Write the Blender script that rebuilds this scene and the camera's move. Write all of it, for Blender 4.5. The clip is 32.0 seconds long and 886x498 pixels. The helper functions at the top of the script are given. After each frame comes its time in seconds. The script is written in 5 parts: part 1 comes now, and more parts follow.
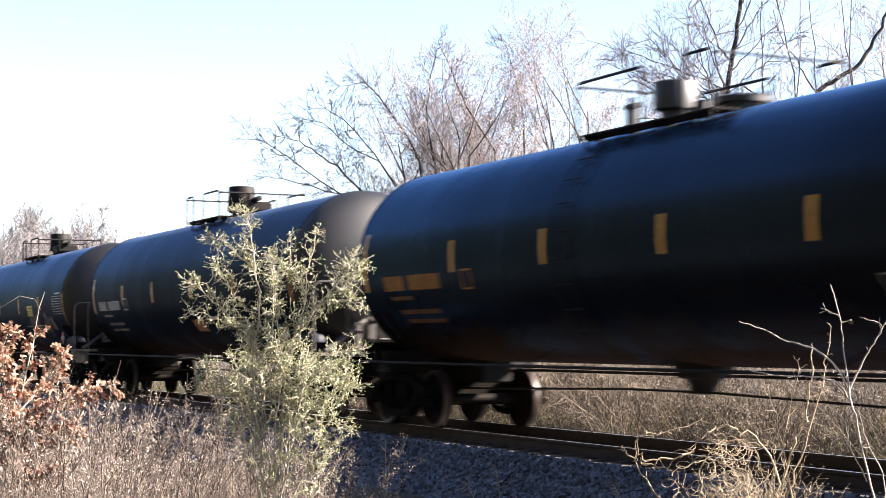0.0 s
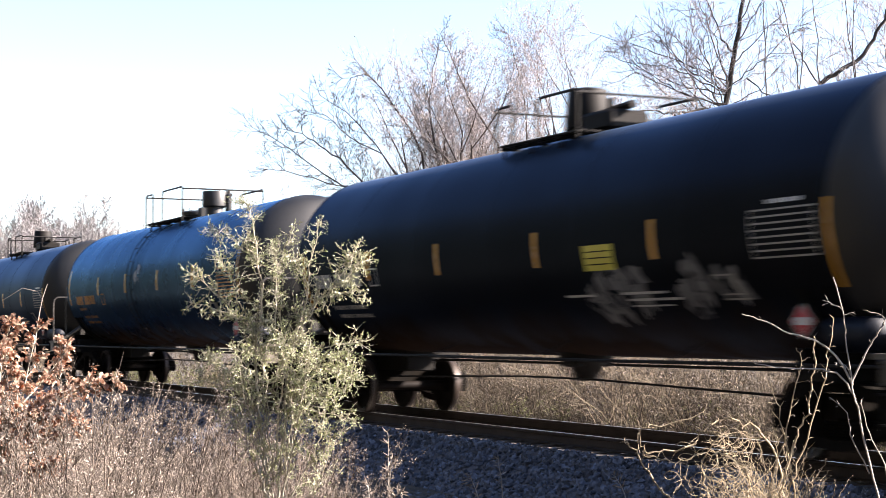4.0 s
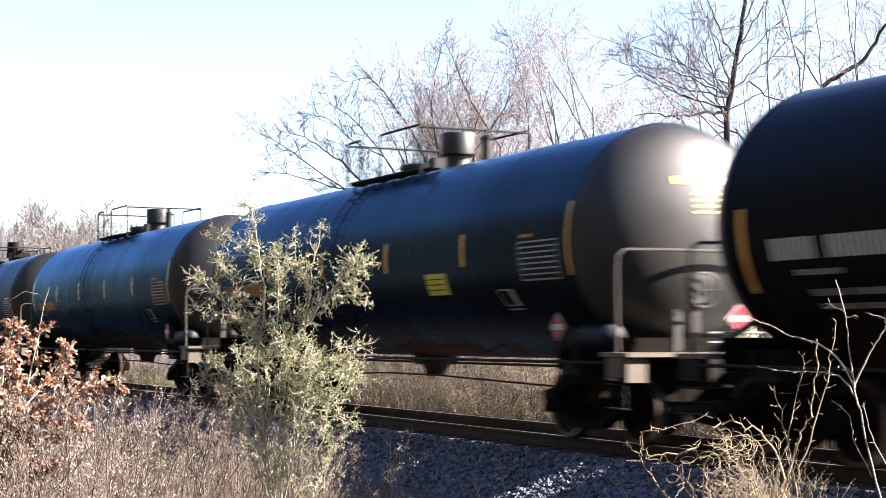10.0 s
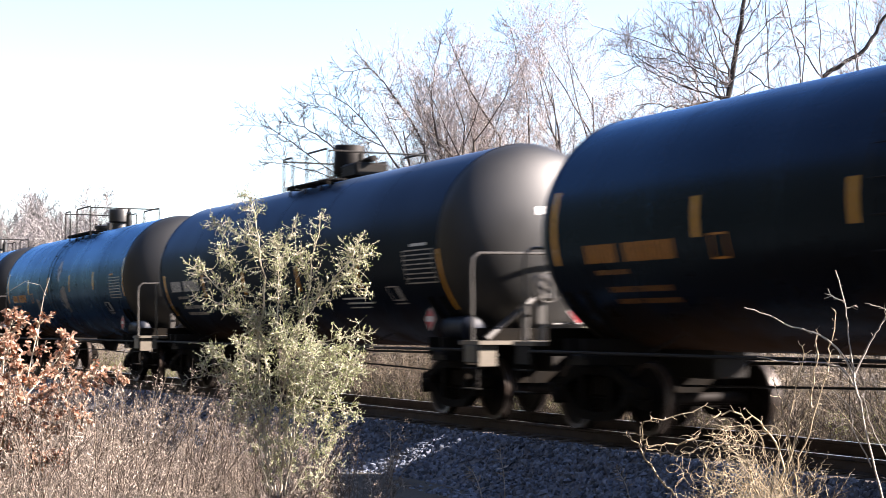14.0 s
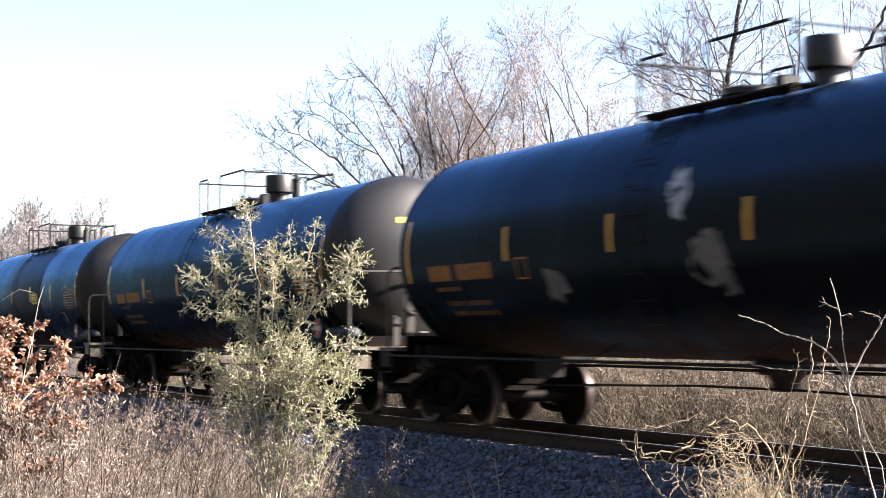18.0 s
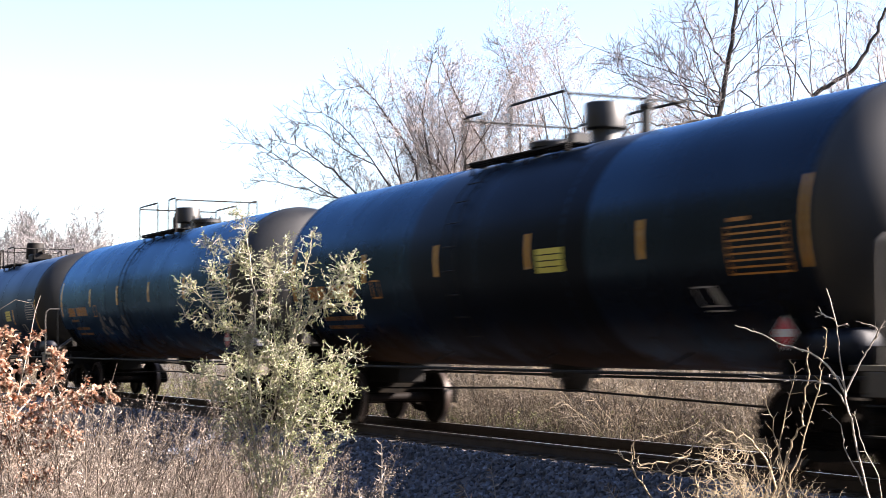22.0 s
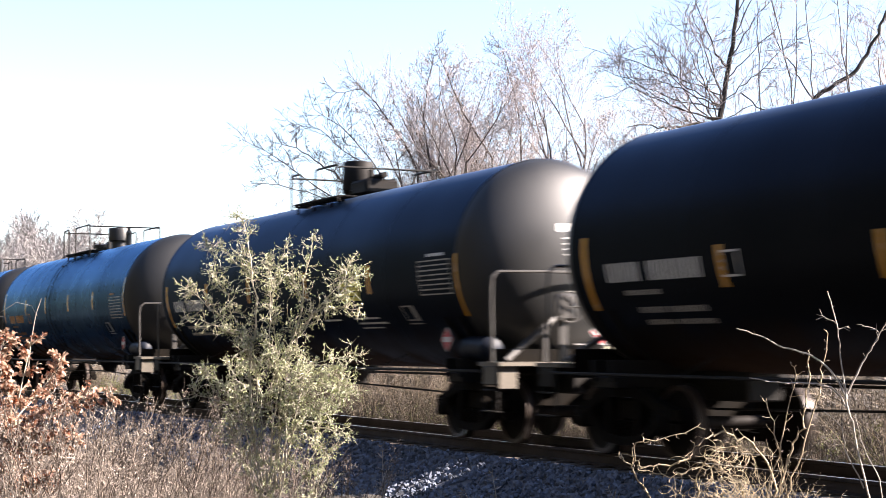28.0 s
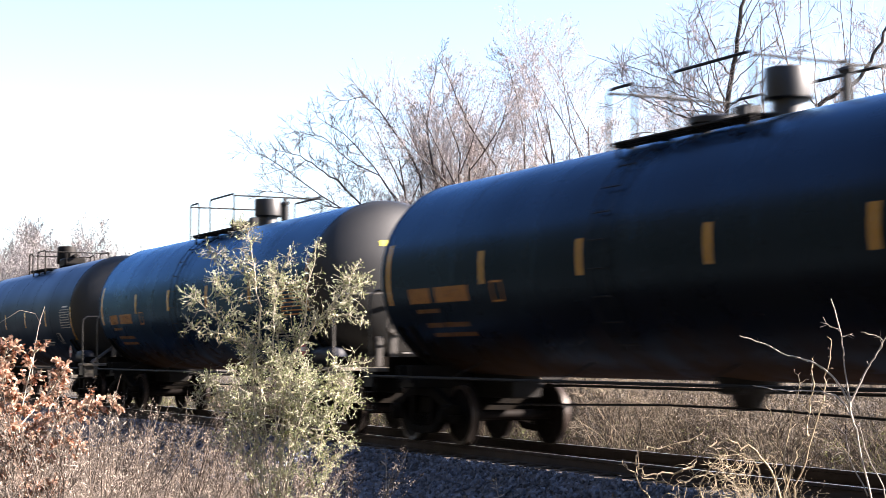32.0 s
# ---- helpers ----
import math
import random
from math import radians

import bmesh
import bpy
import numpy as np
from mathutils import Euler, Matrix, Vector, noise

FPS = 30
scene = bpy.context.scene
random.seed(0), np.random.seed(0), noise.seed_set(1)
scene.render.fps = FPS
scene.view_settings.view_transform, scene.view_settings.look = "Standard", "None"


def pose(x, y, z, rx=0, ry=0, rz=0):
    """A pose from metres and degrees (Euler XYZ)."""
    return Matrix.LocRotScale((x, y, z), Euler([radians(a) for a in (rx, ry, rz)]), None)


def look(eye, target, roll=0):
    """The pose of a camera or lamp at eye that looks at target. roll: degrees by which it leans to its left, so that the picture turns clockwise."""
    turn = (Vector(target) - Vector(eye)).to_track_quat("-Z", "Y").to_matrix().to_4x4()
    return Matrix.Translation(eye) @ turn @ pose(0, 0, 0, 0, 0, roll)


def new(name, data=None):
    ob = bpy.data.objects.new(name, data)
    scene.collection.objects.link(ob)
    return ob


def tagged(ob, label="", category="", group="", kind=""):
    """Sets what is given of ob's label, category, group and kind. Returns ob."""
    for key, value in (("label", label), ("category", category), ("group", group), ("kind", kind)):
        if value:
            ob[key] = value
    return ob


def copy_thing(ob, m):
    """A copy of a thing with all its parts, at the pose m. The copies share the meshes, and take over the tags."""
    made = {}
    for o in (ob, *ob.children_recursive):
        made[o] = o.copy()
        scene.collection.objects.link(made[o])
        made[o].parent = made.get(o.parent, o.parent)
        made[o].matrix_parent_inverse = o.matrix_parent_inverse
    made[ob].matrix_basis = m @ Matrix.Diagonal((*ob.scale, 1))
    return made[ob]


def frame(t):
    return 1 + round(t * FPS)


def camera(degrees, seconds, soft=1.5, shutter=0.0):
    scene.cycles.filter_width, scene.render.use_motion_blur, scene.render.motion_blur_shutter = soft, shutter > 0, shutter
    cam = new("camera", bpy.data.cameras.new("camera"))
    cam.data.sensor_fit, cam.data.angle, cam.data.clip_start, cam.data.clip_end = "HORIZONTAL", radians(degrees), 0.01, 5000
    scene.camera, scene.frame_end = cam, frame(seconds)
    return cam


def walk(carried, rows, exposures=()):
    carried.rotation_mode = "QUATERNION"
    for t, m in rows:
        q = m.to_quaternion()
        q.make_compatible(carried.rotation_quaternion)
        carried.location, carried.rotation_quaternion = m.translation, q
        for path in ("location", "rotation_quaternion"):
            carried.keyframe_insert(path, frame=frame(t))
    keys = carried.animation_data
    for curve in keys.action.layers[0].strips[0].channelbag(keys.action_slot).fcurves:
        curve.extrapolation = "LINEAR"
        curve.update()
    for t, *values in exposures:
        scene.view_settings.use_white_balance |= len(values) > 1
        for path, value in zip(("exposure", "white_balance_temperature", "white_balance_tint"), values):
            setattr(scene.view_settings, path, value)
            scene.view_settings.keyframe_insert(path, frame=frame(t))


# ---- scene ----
from mathutils import Quaternion

# The track runs along x, rail top at z = 0, centre line at y = TRACK; the train rolls towards +x.
TRACK = 12.22
cam = camera(30.25, 32.0, soft=0.8, shutter=0.8)
EYE = (0.0, 0.0, 1.36)
# seconds, heading and tilt of the camera, which stands still and wavers a little
AIM = [
    (0, 64.040, 93.260), (0.5, 64.206, 93.275), (1, 64.237, 93.275), (1.5, 64.237, 93.260), 
    (2, 64.146, 93.109), (2.5, 64.115, 92.882), (3, 64.115, 92.791), (3.5, 64.147, 92.852), 
    (5.5, 63.995, 93.427), (6, 64.085, 93.427), (6.5, 64.147, 93.154), (7, 64.147, 93.034), 
    (7.5, 64.176, 93.034), (8, 64.176, 93.275), (8.5, 64.206, 93.336), (9, 64.206, 93.306), 
    (9.5, 64.206, 93.186), (10, 64.206, 93.095), (10.5, 64.238, 93.154), (11, 64.238, 93.186), 
    (11.5, 64.206, 93.245), (12, 64.176, 93.275), (12.5, 64.085, 93.186), (13, 64.115, 92.973), 
    (13.5, 64.176, 92.822), (14, 64.206, 92.761), (14.5, 64.115, 92.761), (16.5, 63.933, 93.034), 
    (17, 63.965, 93.004), (17.5, 63.965, 92.973), (18, 64.024, 93.034), (18.5, 63.995, 93.186), 
    (19, 63.933, 93.216), (19.5, 63.904, 93.186), (20, 63.904, 93.216), (20.5, 63.904, 93.275), 
    (21, 63.965, 93.366), (21.5, 63.995, 93.457), (22, 63.904, 93.395), (22.5, 63.904, 93.245), 
    (23, 63.933, 93.125), (23.5, 63.965, 92.973), (24, 64.024, 92.913), (24.5, 64.024, 92.852), 
    (25, 63.995, 92.943), (25.5, 63.965, 92.943), (27.5, 63.904, 93.216), (28, 63.933, 93.488), 
    (28.5, 63.963, 93.579), (29, 63.995, 93.609), (29.5, 63.995, 93.547), (30, 64.115, 93.547), 
    (30.5, 64.147, 93.547), (31, 64.115, 93.609), (31.5, 64.056, 93.759), (32, 64.054, 93.759),
]
walk(cam, [(t, pose(*EYE, tilt, 0, yaw)) for t, yaw, tilt in AIM], exposures=[(0, 2.34, 6650, 20), (32, 2.34, 6650, 20)])

# ---- sky and sun ----
SUN = Vector((0.385, 0.805, 0.56)).normalized()
world = bpy.data.worlds.new("sky")
scene.world = world
world.use_nodes = True
wn = world.node_tree.nodes
sky = wn.new("ShaderNodeTexSky")
sky.sky_type, sky.sun_disc = "NISHITA", False
sky.sun_elevation = math.asin(SUN.z)
sky.sun_rotation = math.atan2(SUN.x, SUN.y)
sky.air_density, sky.dust_density, sky.ozone_density = 1.0, 0.3, 2.5
wn["Background"].inputs["Strength"].default_value = 0.074
world.node_tree.links.new(sky.outputs["Color"], wn["Background"].inputs["Color"])
sun_lamp = bpy.data.lights.new("sun", "SUN")
sun_lamp.energy, sun_lamp.angle, sun_lamp.color = 7.5, radians(0.53), (1.0, 0.93, 0.82)
sun_ob = new("sun", sun_lamp)
sun_ob.matrix_world = look(SUN * 60 + Vector((0, TRACK, 0)), (0, TRACK, 0))


# ---- materials ----
def material(name, base, rough=0.7, metal=0.0, vary=0.25, scale=6.0, fine=60.0, bump=0.15, second=None, spread=0.5,
             island=0.0, objvar=0.0, coat=0.0, streak=None, transmission=0.0, gloss=0.5):
    """Two scales of noise move the colour between base and second; bump from the fine one."""
    m = bpy.data.materials.new(name)
    m.use_nodes = True
    n, l = m.node_tree.nodes, m.node_tree.links
    p = n["Principled BSDF"]
    p.inputs["Metallic"].default_value = metal
    p.inputs["Specular IOR Level"].default_value = gloss
    p.inputs["Coat Weight"].default_value = coat
    p.inputs["Coat Roughness"].default_value = 0.25
    tc = n.new("ShaderNodeTexCoord")
    mp = n.new("ShaderNodeMapping")
    l.new(tc.outputs["Object"], mp.inputs["Vector"])
    if streak:
        mp.inputs["Scale"].default_value = streak
    big = n.new("ShaderNodeTexNoise")
    big.inputs["Scale"].default_value, big.inputs["Detail"].default_value = scale, 5
    small = n.new("ShaderNodeTexNoise")
    small.inputs["Scale"].default_value, small.inputs["Detail"].default_value = fine, 3
    l.new(mp.outputs["Vector"], big.inputs["Vector"])
    l.new(mp.outputs["Vector"], small.inputs["Vector"])
    ramp = n.new("ShaderNodeMapRange")
    ramp.inputs["From Min"].default_value, ramp.inputs["From Max"].default_value = 0.5 - spread / 2, 0.5 + spread / 2
    l.new(big.outputs["Fac"], ramp.inputs["Value"])
    mix = n.new("ShaderNodeMix")
    mix.data_type = "RGBA"
    second = second or tuple(c * (1 - vary) for c in base)
    mix.inputs["A"].default_value, mix.inputs["B"].default_value = (*base, 1), (*second, 1)
    l.new(ramp.outputs["Result"], mix.inputs["Factor"])
    last = mix.outputs["Result"]
    hsv = n.new("ShaderNodeHueSaturation")
    l.new(last, hsv.inputs["Color"])
    val = n.new("ShaderNodeMapRange")
    val.inputs["To Min"].default_value, val.inputs["To Max"].default_value = 1 - vary, 1 + vary
    l.new(small.outputs["Fac"], val.inputs["Value"])
    out = val.outputs["Result"]
    for amount, node, socket in ((island, "ShaderNodeNewGeometry", "Random Per Island"), (objvar, "ShaderNodeObjectInfo", "Random")):
        if amount:
            g = n.new(node)
            r = n.new("ShaderNodeMapRange")
            r.inputs["To Min"].default_value, r.inputs["To Max"].default_value = 1 - amount, 1 + amount
            l.new(g.outputs[socket], r.inputs["Value"])
            mul = n.new("ShaderNodeMath")
            mul.operation = "MULTIPLY"
            l.new(out, mul.inputs[0])
            l.new(r.outputs["Result"], mul.inputs[1])
            out = mul.outputs["Value"]
    l.new(out, hsv.inputs["Value"])
    l.new(hsv.outputs["Color"], p.inputs["Base Color"])
    rr = n.new("ShaderNodeMapRange")
    rr.inputs["To Min"].default_value, rr.inputs["To Max"].default_value = max(0.03, rough - 0.12), min(1, rough + 0.12)
    l.new(big.outputs["Fac"], rr.inputs["Value"])
    l.new(rr.outputs["Result"], p.inputs["Roughness"])
    if bump:
        b = n.new("ShaderNodeBump")
        b.inputs["Strength"].default_value, b.inputs["Distance"].default_value = bump, 0.01
        l.new(small.outputs["Fac"], b.inputs["Height"])
        l.new(b.outputs["Normal"], p.inputs["Normal"])
    if transmission:
        tr = n.new("ShaderNodeBsdfTranslucent")
        ms = n.new("ShaderNodeMixShader")
        ms.inputs["Fac"].default_value = transmission
        l.new(hsv.outputs["Color"], tr.inputs["Color"])
        l.new(p.outputs["BSDF"], ms.inputs[1])
        l.new(tr.outputs["BSDF"], ms.inputs[2])
        l.new(ms.outputs["Shader"], n["Material Output"].inputs["Surface"])
    return m


M_GROUND = material("dry_soil_and_straw", (0.049, 0.039, 0.026), 0.95, vary=0.35, scale=0.8, fine=25, bump=0.6, second=(0.029, 0.023, 0.016))
M_BALLAST = material("ballast_bed", (0.10, 0.10, 0.11), 0.9, vary=0.4, scale=2, fine=30, bump=1.0, second=(0.05, 0.05, 0.06))
M_STONE = material("ballast_stone", (0.108, 0.128, 0.168), 0.85, vary=0.25, scale=8, fine=60, bump=0.3, second=(0.045, 0.055, 0.078), island=0.65, objvar=0.3)
M_RAIL = material("rusty_rail_steel", (0.030, 0.018, 0.013), 0.75, metal=0.2, vary=0.3, scale=3, fine=40, bump=0.2, second=(0.017, 0.011, 0.009))
M_RAILTOP = material("worn_rail_head", (0.45, 0.44, 0.43), 0.3, metal=1.0, vary=0.1, scale=2, fine=40, bump=0.03)
M_TIE = material("creosoted_timber", (0.035, 0.026, 0.02), 0.9, vary=0.35, scale=3, fine=30, bump=0.5, second=(0.06, 0.05, 0.042), objvar=0.3)
def tank_paint(name, base, sky_tint, rough, gloss, dust_bounce=0.03):
    """Aged black enamel, sky blue tinted into its gloss, uneven from plate to plate, brown dust and painted ground
    bounce low on the side.
    """
    m = material(name, base, 0.6, gloss=0.0, vary=0.3, scale=0.7, fine=14, bump=0.01, second=tuple(c * 1.4 for c in base), spread=0.4)
    n, l = m.node_tree.nodes, m.node_tree.links
    p, coords = n["Principled BSDF"], n["Texture Coordinate"].outputs["Object"]

    def remap(value, a, b, lo, hi):
        r = n.new("ShaderNodeMapRange")
        for key, x in (("From Min", a), ("From Max", b), ("To Min", lo), ("To Max", hi)):
            r.inputs[key].default_value = x
        l.new(value, r.inputs["Value"])
        return r.outputs["Result"]

    def grain(scale, size, detail):
        mp, t = n.new("ShaderNodeMapping"), n.new("ShaderNodeTexNoise")
        mp.inputs["Scale"].default_value = scale
        t.inputs["Scale"].default_value, t.inputs["Detail"].default_value = size, detail
        l.new(coords, mp.inputs["Vector"])
        l.new(mp.outputs["Vector"], t.inputs["Vector"])
        return t.outputs["Fac"]
    plates = grain((1.0, 0.1, 0.1), 0.45, 1)
    blotch = grain((1, 1, 1), 1.3, 6)
    # brown dust that also paints in warm ground bounce, thickest low on the side, with a ragged upper edge
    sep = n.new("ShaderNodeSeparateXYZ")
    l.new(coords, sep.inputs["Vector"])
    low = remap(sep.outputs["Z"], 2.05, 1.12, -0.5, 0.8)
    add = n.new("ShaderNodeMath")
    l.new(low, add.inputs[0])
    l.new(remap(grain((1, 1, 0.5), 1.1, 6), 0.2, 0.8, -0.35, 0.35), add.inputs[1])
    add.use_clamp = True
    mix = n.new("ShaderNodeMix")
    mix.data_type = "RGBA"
    mix.inputs["B"].default_value = (dust_bounce, dust_bounce * 0.62, dust_bounce * 0.40, 1)
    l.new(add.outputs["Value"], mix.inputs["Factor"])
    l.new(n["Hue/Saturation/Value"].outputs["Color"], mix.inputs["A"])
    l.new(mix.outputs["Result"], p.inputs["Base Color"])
    # the gloss colour itself carries the blue of the mirrored sky
    g = n.new("ShaderNodeBsdfGlossy")
    g.inputs["Color"].default_value = (*sky_tint, 1)
    l.new(remap(blotch, 0.2, 0.8, rough - 0.05, rough + 0.05), g.inputs["Roughness"])
    rim = n.new("ShaderNodeFresnel")
    rim.inputs["IOR"].default_value = gloss
    even = n.new("ShaderNodeMath")
    even.operation = "MULTIPLY"
    l.new(rim.outputs["Fac"], even.inputs[0])
    l.new(remap(plates, 0.3, 0.7, 0.8, 1.2), even.inputs[1])
    dull = n.new("ShaderNodeMath")
    dull.operation = "MULTIPLY"
    l.new(even.outputs["Value"], dull.inputs[0])
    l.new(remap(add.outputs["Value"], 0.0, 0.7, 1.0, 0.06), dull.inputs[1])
    both = n.new("ShaderNodeMixShader")
    l.new(dull.outputs["Value"], both.inputs["Fac"])
    l.new(p.outputs["BSDF"], both.inputs[1])
    l.new(g.outputs["BSDF"], both.inputs[2])
    l.new(both.outputs["Shader"], n["Material Output"].inputs["Surface"])
    return m


M_TANK = tank_paint("glossy_black_tank_enamel_sky_tinted", (0.0068, 0.0060, 0.0060), (0.20, 0.39, 0.63), 0.28, 1.34, 0.050)
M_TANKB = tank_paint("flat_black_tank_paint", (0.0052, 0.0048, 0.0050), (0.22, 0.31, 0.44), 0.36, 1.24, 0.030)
M_HEAD = material("weathered_black_tank_head", (0.0048, 0.0050, 0.0048), 0.52, gloss=0.56, vary=0.15, scale=1.2, fine=18, bump=0.02, second=(0.0034, 0.0035, 0.0034), spread=0.5)
M_FITTING = material("weathered_black_fitting", (0.008, 0.0077, 0.0075), 0.48, gloss=0.55, vary=0.3, scale=4, fine=40, bump=0.05, second=(0.005, 0.0048, 0.0046))
M_BLACK = material("black_painted_steel", (0.006, 0.006, 0.006), 0.6, gloss=0.12, vary=0.35, scale=3, fine=40, bump=0.1, second=(0.013, 0.011, 0.009))
M_TRUCK = material("grimy_cast_steel", (0.004, 0.0035, 0.003), 0.8, gloss=0.05, vary=0.4, scale=5, fine=50, bump=0.25, second=(0.009, 0.007, 0.005))
M_WHEEL = material("rusty_wheel_steel", (0.0072, 0.0048, 0.0036), 0.7, gloss=0.1, vary=0.3, scale=5, fine=40, bump=0.1, second=(0.0042, 0.0030, 0.0024))
M_TREAD = material("worn_wheel_rim", (0.0413, 0.0275, 0.0198), 0.5, metal=0.3, vary=0.2, scale=5, fine=60, bump=0.03)
M_GREY = material("weathered_grey_steel", (0.055, 0.052, 0.048), 0.42, gloss=0.6, metal=0.1, vary=0.25, scale=4, fine=40, bump=0.06, second=(0.034, 0.031, 0.028))
M_TAN = material("pale_tan_steel", (0.1365, 0.1182, 0.0918), 0.6, metal=0.1, vary=0.25, scale=4, fine=40, bump=0.1, second=(0.0892, 0.0761, 0.0577))
M_BLUEGREY = material("blue_grey_reservoir_paint", (0.0060, 0.0090, 0.0170), 0.5, gloss=0.15, vary=0.2, scale=4, fine=30, bump=0.05)
M_YELLOW = material("yellow_reflective_sheet", (0.62, 0.29, 0.02), 0.25, gloss=0.9, vary=0.12, scale=6, fine=50, bump=0.02, second=(0.5, 0.24, 0.03))
M_LETTER = material("orange_yellow_stencil", (0.52, 0.20, 0.016), 0.5, vary=0.25, scale=8, fine=50, bump=0.0, second=(0.33, 0.13, 0.014))
M_FAINT = material("faded_orange_stencil", (0.26, 0.105, 0.014), 0.5, vary=0.3, scale=8, fine=50, bump=0.0, second=(0.14, 0.06, 0.012))
M_WHITE = material("white_stencil", (0.576, 0.576, 0.560), 0.5, vary=0.12, scale=8, fine=50, bump=0.0, second=(0.440, 0.440, 0.424))
M_TABLE = material("weathered_white_table_lines", (0.33, 0.32, 0.30), 0.5, vary=0.2, scale=8, fine=50, bump=0.0, second=(0.22, 0.21, 0.19))
M_LIME = material("yellow_notice_panel", (0.600, 0.528, 0.064), 0.45, vary=0.12, scale=8, fine=50, bump=0.0)
M_RED = material("red_hazard_placard", (0.437, 0.021, 0.035), 0.45, vary=0.1, scale=8, fine=50, bump=0.0)
M_STRAWPLATE = material("dull_tan_plate", (0.22, 0.17, 0.10), 0.5, vary=0.2, scale=6, fine=40, bump=0.0)
M_GRAFF = material("faded_silver_spray_paint", (0.17, 0.17, 0.175), 0.5, vary=0.3, scale=5, fine=25, bump=0.0, second=(0.08, 0.08, 0.085))
M_DRIP = material("pale_spilled_residue", (0.42, 0.44, 0.47), 0.6, vary=0.25, scale=7, fine=35, bump=0.05, second=(0.2, 0.21, 0.23))
M_GRASS = material("dead_weed_straw", (0.1260, 0.0990, 0.0756), 0.85, objvar=0.3, vary=0.2, scale=2, fine=30, bump=0.0, second=(0.0630, 0.0468, 0.0378), island=0.5, transmission=0.22)
M_SEED = material("dry_seed_head", (0.2622, 0.2208, 0.1840), 0.9, objvar=0.3, vary=0.15, scale=5, fine=30, bump=0.0, second=(0.1564, 0.1306, 0.1104), island=0.5, transmission=0.28)
M_STRAW = material("pale_dry_vine", (0.3016, 0.2483, 0.1625), 0.8, vary=0.2, scale=3, fine=30, bump=0.1, second=(0.1794, 0.1378, 0.0858), island=0.3)
M_PALE = material("pale_bare_bark", (0.270, 0.246, 0.213), 0.75, vary=0.2, scale=4, fine=40, bump=0.1, second=(0.205, 0.180, 0.152))
M_BRUSH = material("brush_stem_bark", (0.150, 0.118, 0.076), 0.85, vary=0.25, scale=0.9, fine=30, bump=0.1, second=(0.048, 0.034, 0.024), spread=0.3, island=0.75)
M_BUSHBARK = material("pale_shrub_bark", (0.3601, 0.3341, 0.2665), 0.8, vary=0.2, scale=5, fine=40, bump=0.15, second=(0.2405, 0.2145, 0.1625))
M_LEAF = material("small_olive_green_leaf", (0.1203, 0.1432, 0.0390), 0.42, vary=0.25, scale=9, fine=30, bump=0.0, second=(0.4000, 0.4300, 0.2600), spread=0.28, island=0.6, transmission=0.27)
M_GREENWEED = material("yellow_green_weed_leaf", (0.11, 0.125, 0.035), 0.6, vary=0.2, scale=6, fine=30, bump=0.0, second=(0.16, 0.15, 0.06), island=0.4, transmission=0.3)
M_OAK = material("russet_oak_leaf", (0.1886, 0.0580, 0.0230), 0.6, vary=0.2, scale=22, fine=30, bump=0.0, second=(0.4618, 0.3404, 0.2548), spread=0.25, island=0.45, transmission=0.3)
M_BARK = material("grey_brown_tree_bark", (0.079, 0.063, 0.053), 0.9, vary=0.3, scale=3, fine=25, bump=0.4, second=(0.047, 0.037, 0.030))
M_DARKBARK = material("dark_tree_bark", (0.030, 0.024, 0.020), 0.9, vary=0.3, scale=3, fine=25, bump=0.4, second=(0.020, 0.016, 0.013))
M_TWIG = material("grey_twig", (0.277, 0.241, 0.228), 0.85, vary=0.2, scale=2, fine=30, bump=0.0, second=(0.185, 0.158, 0.149), island=0.4)
M_BUD = material("withered_pinkish_leaf", (0.370, 0.323, 0.300), 0.8, vary=0.2, scale=3, fine=30, bump=0.0, island=0.35, transmission=0.3)
M_WOODS = material("dark_unseen_woods", (0.008, 0.011, 0.006), 0.95, vary=0.4, scale=0.7, fine=6, bump=0.5, second=(0.014, 0.013, 0.008))
# distance haze is painted in: one pale tone for bark and twigs
M_FAR = material("distant_haze_tinted_twig", (0.238, 0.221, 0.212), 0.9, vary=0.2, scale=1, fine=20, bump=0.0, second=(0.181, 0.166, 0.159), island=0.3)


